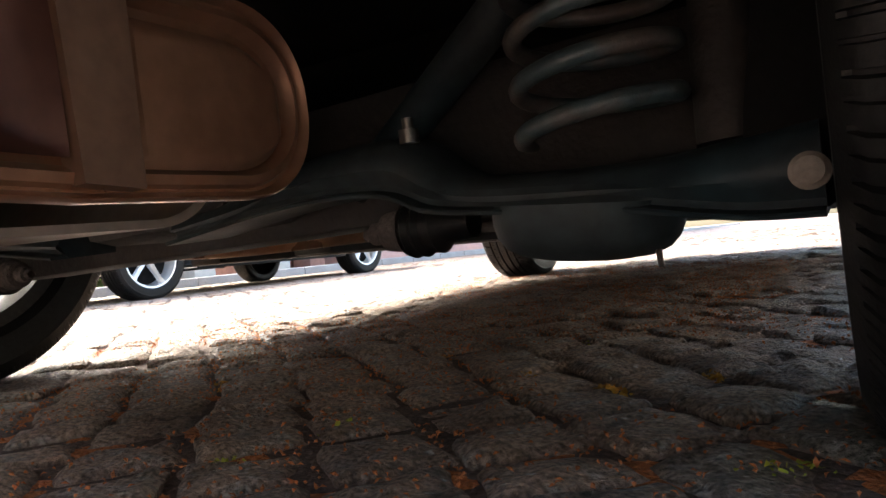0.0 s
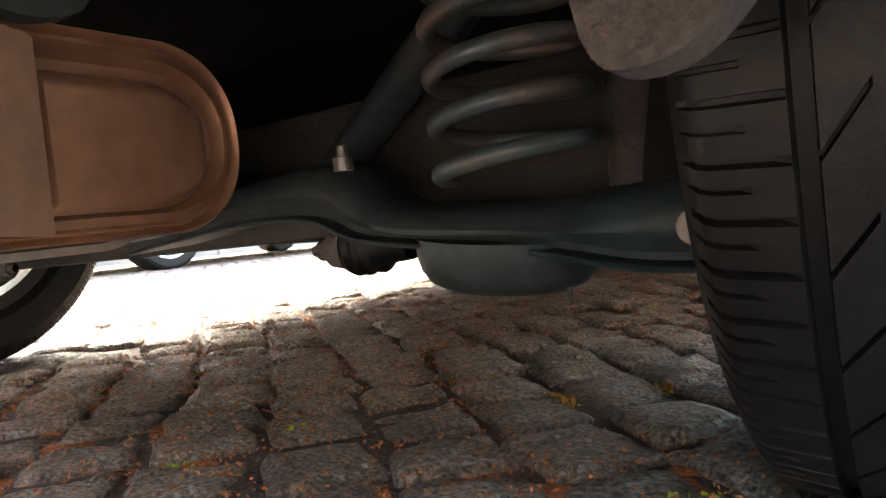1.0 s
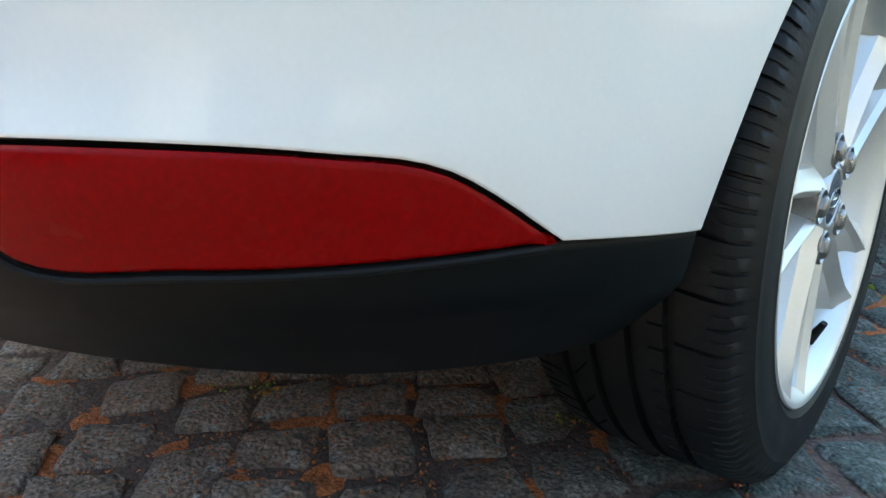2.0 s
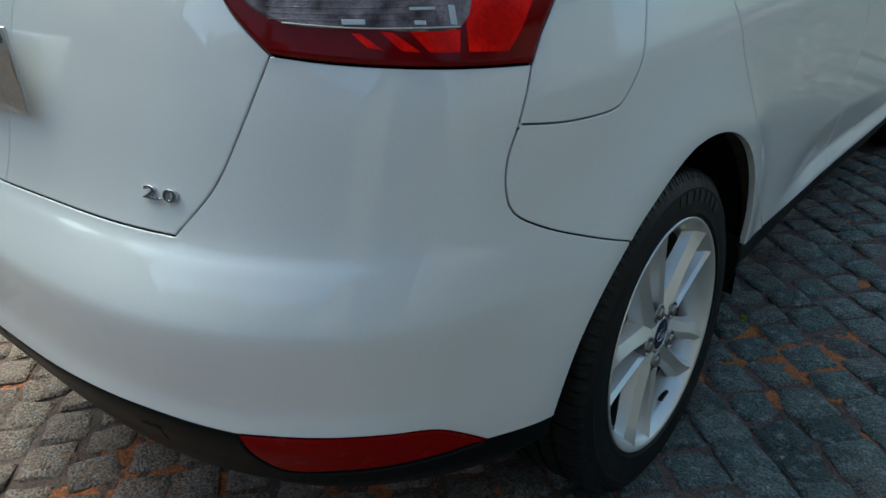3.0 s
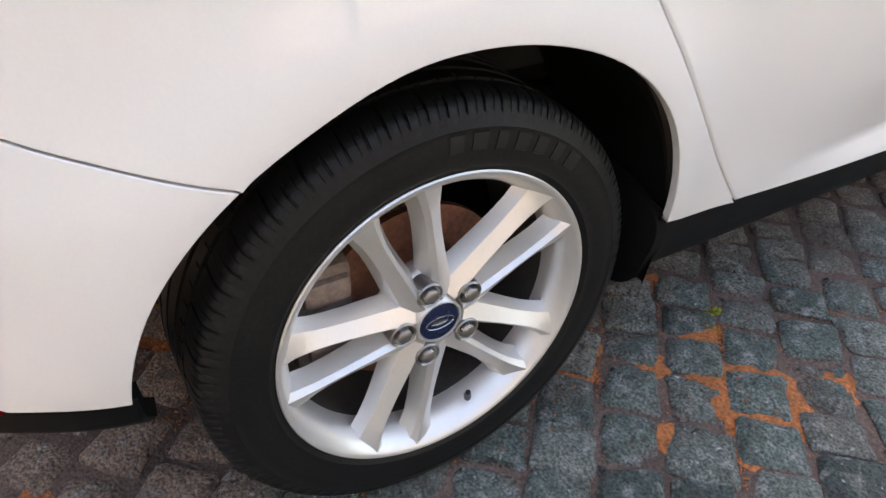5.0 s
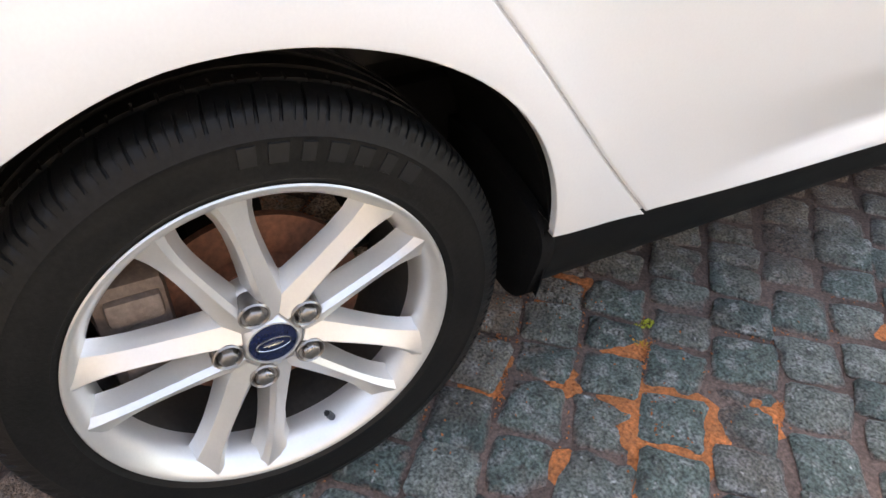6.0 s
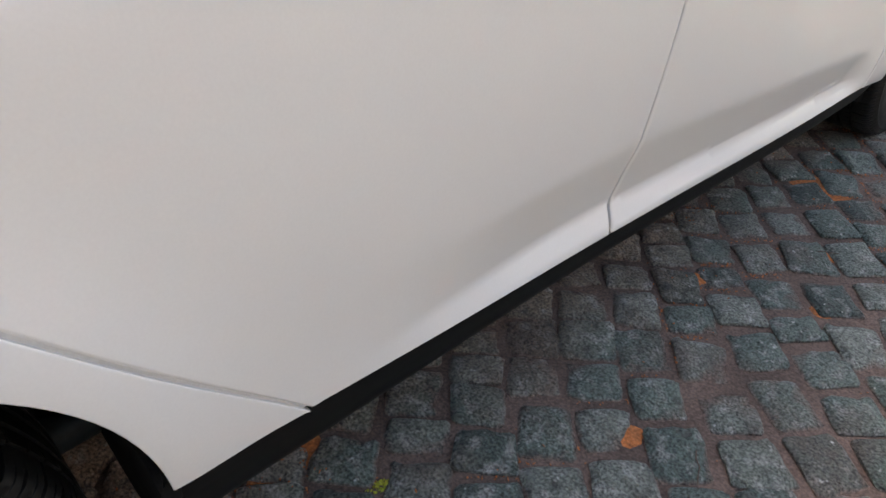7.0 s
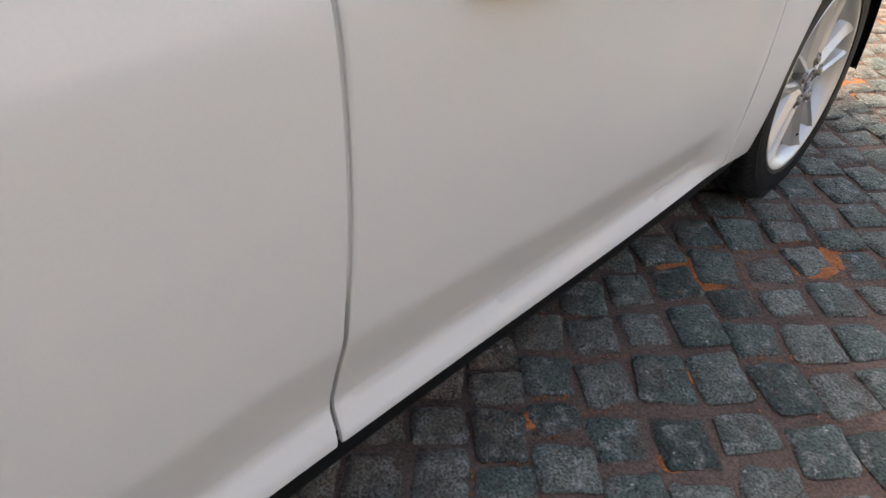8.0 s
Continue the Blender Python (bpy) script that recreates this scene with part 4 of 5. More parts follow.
        for i in range(61):
            x = 0.05 + 0.605 * i / 60
            zt, zb = height(top, x), height(low[::-1], x)
            h = zt - zb
            sec = [(-0.085, zt), (-0.120, zt + 0.001), (-0.146, zt - 0.003), (-0.158, zt - 0.010), (-0.1645, zt - 0.022), (-0.1650, zb + 0.45 * h), (-0.1615, zb + 0.020), (-0.1565, zb + 0.0115), (-0.1575, zb + 0.0065),
                   (-0.1660, zb + 0.0045), (-0.1725, zb + 0.0040), (-0.1735, zb + 0.0022), (-0.1720, zb), (-0.150, zb + 0.001), (-0.085, zb + 0.004)]
            rings.append([bm.verts.new((side * x, y, z)) for y, z in sec])
        for a, b in zip(rings, rings[1:]):
            for k in range(len(a)):
                bm.faces.new((a[k], a[(k + 1) % len(a)], b[(k + 1) % len(a)], b[k]))
        bm.faces.new(rings[0])
        bm.faces.new(rings[-1][::-1])
        bmesh.ops.recalc_face_normals(bm, faces=bm.faces)
        arm = part("lower_arm", bm, DARK, car, "black pressed-steel suspension arm with a folded lower lip")
        # spring pan
        bm = bmesh.new()
        revolve(bm, [(0.0, 0.0755), (0.006, 0.0755), (0.016, 0.0745), (0.026, 0.071), (0.035, 0.064), (0.041, 0.052), (0.044, 0.034), (0.045, 0.0)], 48)
        bmesh.ops.remove_doubles(bm, verts=bm.verts, dist=1e-5)
        pan = part("spring_pan", bm, DARK, arm, "dark bowl-shaped spring pan, scuffed below")
        pan.matrix_local = Matrix.Translation((side * 0.490, -0.113, 0.205)) @ Matrix.Rotation(radians(side * 6), 4, "Y") @ Matrix.Rotation(radians(90), 4, "Y") @ Matrix.Diagonal((1, 1.0, 1.0, 1))
        bm = bmesh.new()
        tube(bm, [X((0.545, -0.130, 0.172)), X((0.546, -0.131, 0.150))], lambda f: 0.003 - 0.001 * f, 8)
        part("drain_tab", bm, FELT, arm, "small pale drain tab")
        # bolts
        bm = bmesh.new()
        tube(bm, [X((0.352, -0.145, 0.276)), X((0.352, -0.145, 0.288)), X((0.352, -0.145, 0.289)), X((0.352, -0.145, 0.298))], lambda f: 0.009 if f < 0.5 else 0.005, 10)
        part("arm_bolt", bm, STEEL, arm, "small dull bolt")
        # knuckle with its large bolt
        bm = bmesh.new()
        line = smooth_line([(0.612, 0.186), (0.64, 0.180), (0.665, 0.186), (0.668, 0.25), (0.665, 0.36), (0.635, 0.38), (0.622, 0.30), (0.612, 0.24)], 0.012, closed=True)
        extrude_outline(bm, [(side * x, z) for x, z in line], -0.145, -0.02)
        bmesh.ops.recalc_face_normals(bm, faces=bm.faces)
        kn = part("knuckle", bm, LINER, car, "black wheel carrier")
        bm = bmesh.new()
        tube(bm, [X((0.648, -0.175, 0.203)), X((0.648, -0.169, 0.203)), X((0.648, -0.168, 0.203)), X((0.648, -0.140, 0.203))], lambda f: 0.0088 if f < 0.4 else 0.0118, 24)
        part("pivot_bolt", bm, BOLT, kn, "round pale pivot bolt")
        bm = bmesh.new()
        tube(bm, [X((0.600, -0.10, 0.235)), X((0.600, -0.10, 0.30)), X((0.600, -0.08, 0.36)), X((0.590, -0.05, 0.62))], lambda f: 0.026 if f < 0.3 else 0.024, 18)
        part("damper", bm, UNDERSEAL, car, "dusty brown damper")
        # trailing blade and slanted upper link
        for a, b, r in (((0.20, -0.02, 0.26), (0.55, -0.10, 0.47), 0.022), ((0.64, -0.05, 0.27), (0.62, 0.55, 0.26), 0.03), ((0.10, 0.05, 0.27), (0.62, 0.02, 0.25), 0.018)):
            bm = bmesh.new()
            tube(bm, [X(Vector(a).lerp(Vector(b), i / 6)) for i in range(7)], r, 12)
            part("suspension_link", bm, DARK, car, "black suspension link")
        # bump stop cone with a ribbed rubber boot
        bm = bmesh.new()
        prof = [(0.0, 0.006), (0.008, 0.007), (0.010, 0.011), (0.024, 0.012), (0.028, 0.019), (0.050, 0.022), (0.054, 0.027)]
        revolve(bm, prof, 24)
        cone = part("link_boot", bm, FELT, car, "dusty tapered link end")
        cone.matrix_local = Matrix.Translation((side * 0.245, -0.080, 0.205)) @ Matrix.Rotation(0 if side > 0 else math.pi, 4, "Z")
        bm = bmesh.new()
        prof = [(0.052, 0.012)] + [(0.054 + 0.006 * i, 0.029 if i % 2 else 0.025) for i in range(5)] + [(0.090, 0.027), (0.10, 0.018), (0.125, 0.016)]
        revolve(bm, prof, 24)
        part("rubber_boot", bm, RUBBER, cone, "black ribbed rubber boot")
    # floor: centre pan, tank, tunnel ribs, sills, rear well
    bm = bmesh.new()
    box(bm, (-0.80, 0.50, 0.205), (0.80, 2.25, 0.30), 0.015)
    for x in (-0.62, -0.3, 0.3, 0.62):
        box(bm, (x - 0.05, 0.5, 0.182), (x + 0.05, 2.3, 0.21), 0.008)
    part("floor_pan", bm, UNDERSEAL, car, "dusty brown-black floor pan")
    bm = bmesh.new()
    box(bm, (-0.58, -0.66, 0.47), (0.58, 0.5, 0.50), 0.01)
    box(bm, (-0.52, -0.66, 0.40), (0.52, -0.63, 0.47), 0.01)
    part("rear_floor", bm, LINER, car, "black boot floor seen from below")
    # tank and subframe enlarged to block the bright road showing behind the arm
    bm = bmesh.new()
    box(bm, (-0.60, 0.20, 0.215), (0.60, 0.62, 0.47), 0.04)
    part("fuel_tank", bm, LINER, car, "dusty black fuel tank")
    bm = bmesh.new()
    box(bm, (-0.60, -0.03, 0.216), (0.60, 0.10, 0.36), 0.008)
    box(bm, (-0.13, -0.16, 0.235), (0.13, 0.08, 0.30), 0.03)
    part("rear_subframe", bm, UNDERSEAL, car, "dusty brown rear subframe")
    # exhaust: wide oval muffler across the car, welded band, hanger, pipe
    cy, cz = -0.420, 0.297

    def oval(k):
        """The cap's outline: round towards the wheel, its belly rising towards the tail."""
        out = []
        for i in range(80):
            a = 2 * math.pi * i / 80
            c, d = math.cos(a), math.sin(a)
            p, q = 0.194 * abs(c) ** 0.55 * (1 if c > 0 else -1), 0.067 * abs(d) ** 0.85 * (1 if d > 0 else -1)
            if c > 0:
                p = 0.194 * (0.66 + 0.34 * math.sin(math.acos(max(-1, min(1, abs(d)))))) if abs(d) < 0.999 else p
            if d < 0:
                q *= 1 - 0.34 * (max(0.0, -p) / 0.194) ** 1.5
            out.append((cy + p * (1 - (1 - k) * 0.35), cz + q * k))
        return out

    def hoops(stations):
        bm = bmesh.new()
        loops = [[bm.verts.new((x, p, q)) for p, q in oval(k)] for x, k in stations]
        for a, b in zip(loops, loops[1:]):
            for i in range(80):
                bm.faces.new((a[i], a[(i + 1) % 80], b[(i + 1) % 80], b[i]))
        bmesh.ops.remove_doubles(bm, verts=bm.verts, dist=1e-5)
        bmesh.ops.recalc_face_normals(bm, faces=bm.faces)
        return bm
    muffler = part("muffler", hoops(((-0.34, 0.0), (-0.34, 0.80), (-0.33, 0.97), (-0.32, 1.0), (0.27, 1.0), (0.297, 1.0), (0.297, 0.90))), ALUMINISED, car, "dull aluminised steel muffler with a brown end cap")
    cap = part("end_cap", hoops(((0.290, 1.0), (0.294, 1.025), (0.308, 1.027), (0.3115, 1.005), (0.308, 0.965), (0.303, 0.945), (0.3025, 0.915), (0.308, 0.885), (0.3105, 0.80), (0.3005, 0.72), (0.296, 0.5), (0.296, 0.0))), MUFFLER, muffler, "tarnished brown end cap")
    # pressed middle of the cap: a shallow pad on one side of the band, a deep bowl with a dimple on the other
    for name, y0, y1, label in (("cap_pad", -0.383, -0.256, "warm brown pressed pad"), ("cap_bowl", -0.585, -0.428, "pressed bowl in shaded colour with a bright dimple")):
        bm = bmesh.new()
        rows = []
        for i in range(33):
            y = y0 + (y1 - y0) * i / 32
            row = []
            for k in range(25):
                b = -1 + 2 * k / 24
                if name == "cap_pad":
                    tall = 0.0445 * (1 - max(0.0, (y + 0.320) / 0.066) ** 2.6) ** 0.5 if y < y1 - 1e-6 else 0.0
                    edge = min(1.0, 6 * (1 - abs(b)), 25 * (y - y0) / 0.1, 18 * (y1 - y) / 0.1)
                    x, z = 0.3085 + 0.0048 * edge, cz - 0.006 + tall * b
                else:
                    tall = 0.046 * (1 - (0.36 * (max(0.0, cy - y) / 0.194) ** 1.5 if b < 0 else 0.0))
                    z = cz + tall * b
                    e = max(abs(b), abs(2 * (y - y0) / (y1 - y0) - 1)) ** 4
                    x = 0.3125 - 0.010 * (1 - e) + 0.022 * bump(math.hypot(y + 0.492, z - cz + 0.004) / 0.016)
                row.append(bm.verts.new((x, y, z)))
            rows.append(row)
        for a, b in zip(rows, rows[1:]):
            for k in range(24):
                bm.faces.new((a[k], a[k + 1], b[k + 1], b[k]))
        bmesh.ops.remove_doubles(bm, verts=bm.verts, dist=1e-5)
        bmesh.ops.recalc_face_normals(bm, faces=bm.faces)
        part(name, bm, MUFFLER if name == "cap_pad" else BOWL, cap, label)
    bm = bmesh.new()
    extrude_outline(bm, [(-0.425, 0.237), (-0.387, 0.234), (-0.385, 0.352), (-0.40, 0.357), (-0.43, 0.357)], 0.30, 0.3185, "x")
    bmesh.ops.recalc_face_normals(bm, faces=bm.faces)
    part("muffler_band", bm, BANDSTEEL, muffler, "grey-brown steel band over the end cap")
    bm = bmesh.new()
    line = smooth_line([(-0.445, 0.475), (-0.437, 0.40), (-0.425, 0.372), (-0.395, 0.362), (-0.365, 0.366), (-0.348, 0.380), (-0.344, 0.42), (-0.35, 0.475)], 0.008)
    extrude_outline(bm, line, 0.285, 0.327, "x")
    bmesh.ops.recalc_face_normals(bm, faces=bm.faces)
    part("muffler_hanger", bm, DARK, muffler, "black hanger bracket")
    bm = bmesh.new()
    tube(bm, [(0.325, -0.363, 0.392), (0.338, -0.363, 0.392)], 0.0085, 14)
    part("hanger_bolt", bm, STEEL, muffler, "pale hollow bolt")
    bm = bmesh.new()
    tube(bm, smooth_line([(-0.3, -0.33, 0.29), (-0.40, -0.30, 0.29), (-0.44, -0.1, 0.30), (-0.30, 0.2, 0.22), (-0.10, 0.6, 0.215), (-0.06, 1.5, 0.215), (-0.05, 2.2, 0.22)], 0.04), 0.028, 14)
    part("exhaust_pipe", bm, MUFFLER, muffler, "rusty exhaust pipe")
    # front axle parts low down
    bm = bmesh.new()
    box(bm, (-0.55, 2.3, 0.20), (0.55, 3.1, 0.25), 0.03)
    part("engine_undertray", bm, LINER, car, "black engine undertray")
    bm = bmesh.new()
    tube(bm, [(-0.68, 2.64, 0.22), (-0.30, 2.60, 0.23), (0.30, 2.60, 0.23), (0.68, 2.64, 0.22)], 0.025, 12)
    part("front_arm", bm, DARK, car, "black front suspension arm")


build_running_gear()


def settle(kinds, m):
    """Lets the named parts under the car sag by m, mirrored for the far side."""
    flip = Matrix.Diagonal((-1, 1, 1, 1))
    found = [ob for ob in car.children_recursive if ob.name.split(".")[0] in kinds]
    spots = []
    for ob in found:
        w, p = ob.matrix_basis.copy(), ob.parent
        while p is not car:
            w, p = p.matrix_basis @ w, p.parent
        spots.append(w)
    for ob, w in zip(found, spots):
        ob.data.transform(w)
        far = sum(v.co.x for v in ob.data.vertices) < -0.01 * len(ob.data.vertices)
        ob.data.transform(flip @ m @ flip if far else m)
        ob.matrix_basis = Matrix()


settle(("coil_spring", "lower_arm", "spring_pan", "drain_tab", "arm_bolt", "knuckle", "pivot_bolt", "damper", "suspension_link", "link_boot", "rubber_boot", "rear_subframe"),
       Matrix(((0.930, 0.0, -0.010, 0.052), (-0.033, 0.922, -0.036, 0.002), (0.022, 0.023, 0.911, -0.0045), (0, 0, 0, 1))))
settle(("muffler", "end_cap", "cap_pad", "cap_bowl", "muffler_band", "muffler_hanger", "hanger_bolt", "exhaust_pipe"),
       Matrix(((0.935, -0.020, -0.008, 0.047), (-0.022, 0.926, -0.032, -0.003), (0.017, 0.031, 0.940, 0.0), (0, 0, 0, 1))))


# ---- the street round the car ----
STUCCO = material("pink_stucco", (0.52, 0.30, 0.25), 0.9, 0.0, (0.42, 0.25, 0.20), 0.6, 0.7, 8, 0.08, 0.004, 30)
PALE = material("pale_plaster", (0.54, 0.51, 0.46), 0.9, 0.0, (0.5, 0.46, 0.4), 0.5, 0.7, 8, 0.08, 0.004, 30)
GREYWALL = material("grey_plaster", (0.23, 0.22, 0.205), 0.9, 0.0, (0.19, 0.18, 0.165), 0.5, 0.7, 8, 0.08, 0.004, 30)
BRICK = material("red_brown_wall", (0.33, 0.16, 0.12), 0.9, 0.0, (0.25, 0.13, 0.1), 2, 0.8, 20, 0.15, 0.004, 30)
ROOF = material("dark_roof_tiles", (0.11, 0.06, 0.05), 0.8, 0.0, (0.07, 0.045, 0.04), 2, 0.8, 20, 0.2)
LEAF = material("hedge_leaves", (0.07, 0.12, 0.03), 0.7, 0.0, (0.11, 0.16, 0.05), 3, 0.9, 15, 0.3)
BARK = material("bark", (0.12, 0.09, 0.07), 0.9, 0.0, (0.07, 0.05, 0.04), 9, 0.9, 40, 0.3, 0.004, 40)
KERB = material("kerb_stone", (0.36, 0.35, 0.33), 0.85, 0.0, (0.26, 0.25, 0.24), 3, 0.8, 60, 0.2, 0.002, 90)
CARBLUE = material("dark_blue_paint", (0.03, 0.05, 0.08), 0.3, 0.3, (0.025, 0.04, 0.06), 2, 0.5, 100, 0.03, coat=1.0)
CARGREY = material("slate_grey_paint", (0.09, 0.11, 0.125), 0.3, 0.3, (0.08, 0.1, 0.11), 2, 0.5, 100, 0.03, coat=1.0)
CARWHITE = material("plain_white_paint", (0.72, 0.74, 0.74), 0.3, 0.0, (0.66, 0.68, 0.68), 2, 0.5, 100, 0.03, coat=1.0)


def other_car(label, paint, at, turn, group=""):
    """A saloon car seen from afar: body with wheel openings, cabin, bumpers, lamps and wheels."""
    c = thing("car", label, "car", group=group)
    c.matrix_world = pose(*at, 0, 0, turn)
    L, W = 2.15, 0.88
    side = [(-L, 0.32), (-L - 0.04, 0.55), (-L + 0.05, 0.88), (-1.5, 0.95), (-1.1, 0.97), (1.0, 0.95), (1.9, 0.80), (L, 0.62), (L + 0.02, 0.34), (1.72, 0.22)]
    side += [(1.34 + 0.36 * math.cos(radians(a)), 0.31 + 0.36 * math.sin(radians(a))) for a in range(-10, 191, 15)]
    side += [(0.9, 0.22), (-0.9, 0.22)]
    side += [(-1.34 + 0.36 * math.cos(radians(a)), 0.31 + 0.36 * math.sin(radians(a))) for a in range(-10, 191, 15)]
    side += [(-1.72, 0.25)]
    bm = bmesh.new()
    extrude_outline(bm, side, -W, W, "x")
    bmesh.ops.recalc_face_normals(bm, faces=bm.faces)
    es = [e for e in bm.edges if len(e.link_faces) == 2 and abs(e.verts[0].co.x - e.verts[1].co.x) < 1e-6 and (e.verts[0].co.z + e.verts[1].co.z) > 0.9]
    bmesh.ops.bevel(bm, geom=es, offset=0.07, segments=3, affect="EDGES")
    part("body", bm, paint, c)
    bm = bmesh.new()
    rows = []
    for y, z, w in ((-1.75, 0.94, 0.80), (-1.25, 1.40, 0.60), (-0.4, 1.47, 0.60), (0.25, 1.43, 0.60), (1.15, 0.94, 0.80)):
        rows.append([bm.verts.new((-w, y, z)), bm.verts.new((w, y, z))])
    low = [[bm.verts.new((-0.82, y, 0.93)), bm.verts.new((0.82, y, 0.93))] for y in (-1.75, -1.0, -0.4, 0.25, 1.15)]
    for i in range(4):
        bm.faces.new((rows[i][0], rows[i][1], rows[i + 1][1], rows[i + 1][0]))
        for s in (0, 1):
            bm.faces.new((low[i][s], low[i + 1][s], rows[i + 1][s], rows[i][s]))
    bmesh.ops.remove_doubles(bm, verts=bm.verts, dist=0.012)
    bmesh.ops.recalc_face_normals(bm, faces=bm.faces)
    part("cabin", bm, GLASS, c, "dark glazed cabin")
    bm = bmesh.new()
    box(bm, (-0.60, -1.2, 1.42), (0.60, 0.2, 1.485), 0.03)
    part("roof", bm, paint, c)
    for s in (-1, 1):
        bm = bmesh.new()
        box(bm, (s * 0.66 - 0.16, -L - 0.045, 0.68), (s * 0.66 + 0.16, -L + 0.06, 0.83), 0.02)
        part("tail_lamp", bm, RED, c, "red tail lamp")
        bm = bmesh.new()
        box(bm, (s * 0.64 - 0.17, L - 0.14, 0.60), (s * 0.64 + 0.17, L + 0.03, 0.72), 0.02)
        part("headlamp", bm, CLEAR, c, "clear headlamp")
        bm = bmesh.new()
        box(bm, (s * W - 0.01, -0.94, 0.20), (s * W + 0.015, 0.94, 0.30), 0.01)
        part("sill", bm, TRIM, c, "black sill")
        for y in (-1.34, 1.34):
            w = new("tyre", TYRE_MESH)
            w.parent = c
            w.matrix_local = Matrix.Translation((s * (W - 0.12), y, 0.312)) @ Matrix.Rotation(0 if s > 0 else math.pi, 4, "Z")
            bm = bmesh.new()
            revolve(bm, [(0.10, 0.226), (0.098, 0.214), (0.06, 0.20), (0.0, 0.195)], 40)
            r = part("rim", bm, ALLOY, w, "silver five-spoke rim")
            for k in range(5):
                p = new("spoke", SPOKE_MESHES[0])
                p.parent = w
                p.matrix_local = Matrix.Rotation(radians(72 * k + 20), 4, "X")
            bm = bmesh.new()
            revolve(bm, [(0.0, 0.20), (0.01, 0.15), (0.01, 0.0)], 30)
            part("brake_disc", bm, LINER, w, "dark brake disc")
    return c


def house(name, label, mat, lo, hi, ridge, axis, windows, faces):
    """A plastered house: walls, gabled roof, framed windows standing in the walls."""
    h = thing(name, label, "house")
    bm = bmesh.new()
    box(bm, lo, hi)
    part("wall", bm, mat, h, smooth=False)
    x0, y0, _ = lo
    x1, y1, z1 = hi
    e = 0.35
    bm = bmesh.new()
    if axis == "y":
        extrude_outline(bm, [(x0 - e, z1), (x1 + e, z1), ((x0 + x1) / 2, z1 + ridge)], y0 - e, y1 + e, "y")
    else:
        extrude_outline(bm, [(y0 - e, z1), (y1 + e, z1), ((y0 + y1) / 2, z1 + ridge)], x0 - e, x1 + e, "x")
    bmesh.ops.recalc_face_normals(bm, faces=bm.faces)
    roof = part("roof", bm, ROOF, h, smooth=False)
    for f in (0.25, 0.7):
        bm = bmesh.new()
        cx, cy = (((x0 + x1) / 2 + 0.8, y0 + f * (y1 - y0)) if axis == "y" else (x0 + f * (x1 - x0), (y0 + y1) / 2 + 0.8))
        box(bm, (cx - 0.35, cy - 0.3, z1 + 0.3), (cx + 0.35, cy + 0.3, z1 + ridge + 0.9), 0.03)
        part("chimney", bm, BRICK, roof)
    for face in faces:
        span = (y1 - y0) if face in "EW" else (x1 - x0)
        for f in range(windows[1]):
            for i in range(windows[0]):
                d = (i + 0.5) / windows[0] * span
                z = 1.0 + f * 2.9
                if z + 1.5 > z1:
                    continue
                bm = bmesh.new()
                if face in "EW":
                    x = x1 if face == "E" else x0
                    s = 1 if face == "E" else -1
                    box(bm, (min(x, x + s * 0.06), y0 + d - 0.55, z), (max(x, x + s * 0.06), y0 + d + 0.55, z + 1.4), 0.01)
                    w = part("window", bm, PALE, h, "pale window frame")
                    bm = bmesh.new()
                    box(bm, (min(x, x + s * 0.07), y0 + d - 0.45, z + 0.1), (max(x, x + s * 0.07), y0 + d + 0.45, z + 1.3))
                else:
                    y = y1 if face == "N" else y0
                    s = 1 if face == "N" else -1
                    box(bm, (x0 + d - 0.55, min(y, y + s * 0.06), z), (x0 + d + 0.55, max(y, y + s * 0.06), z + 1.4), 0.01)
                    w = part("window", bm, PALE, h, "pale window frame")
                    bm = bmesh.new()
                    box(bm, (x0 + d - 0.45, min(y, y + s * 0.07), z + 0.1), (x0 + d + 0.45, max(y, y + s * 0.07), z + 1.3))
                part("pane", bm, GLASS, w)
    return h


def bush(label, at, size, seed):
    rng = random.Random(seed)
    b = thing("bush", label, "bush", at)
    bm = bmesh.new()
    for i in range(7):
        tube(bm, [(0, 0, 0), (rng.uniform(-.3, .3) * size, rng.uniform(-.3, .3) * size, 0.5 * size), (rng.uniform(-.6, .6) * size, rng.uniform(-.6, .6) * size, 0.95 * size)], lambda f: 0.03 * size * (1 - 0.8 * f), 6)
    part("trunk", bm, BARK, b)
    verts, faces = [], []
    for i in range(1600):
        d = Vector((rng.gauss(0, 1), rng.gauss(0, 1), rng.gauss(0, 1))).normalized() * rng.uniform(0.5, 1.0) ** 0.5
        lump = 0.75 + 0.35 * noise.noise(d * 2.2 + Vector((seed, 0, 0)))
        p = Vector((d.x * lump, d.y * lump, 0.62 + d.z * lump * 0.6)) * size
        q = Euler((rng.uniform(0, 6), rng.uniform(0, 6), rng.uniform(0, 6))).to_matrix()
        s = 0.07 * size
        k = len(verts)
        verts += [tuple(p + q @ Vector(v)) for v in ((-s, 0, 0), (0, -s * 0.5, s * 0.12), (s, 0, 0), (0, s * 0.5, s * 0.12))]
        faces.append((k, k + 1, k + 2, k + 3))
    me = bpy.data.meshes.new("crown")
    me.from_pydata(verts, [], faces)
    me.materials.append(LEAF)
    cr = new("crown", me)
    cr.parent = b
    return b


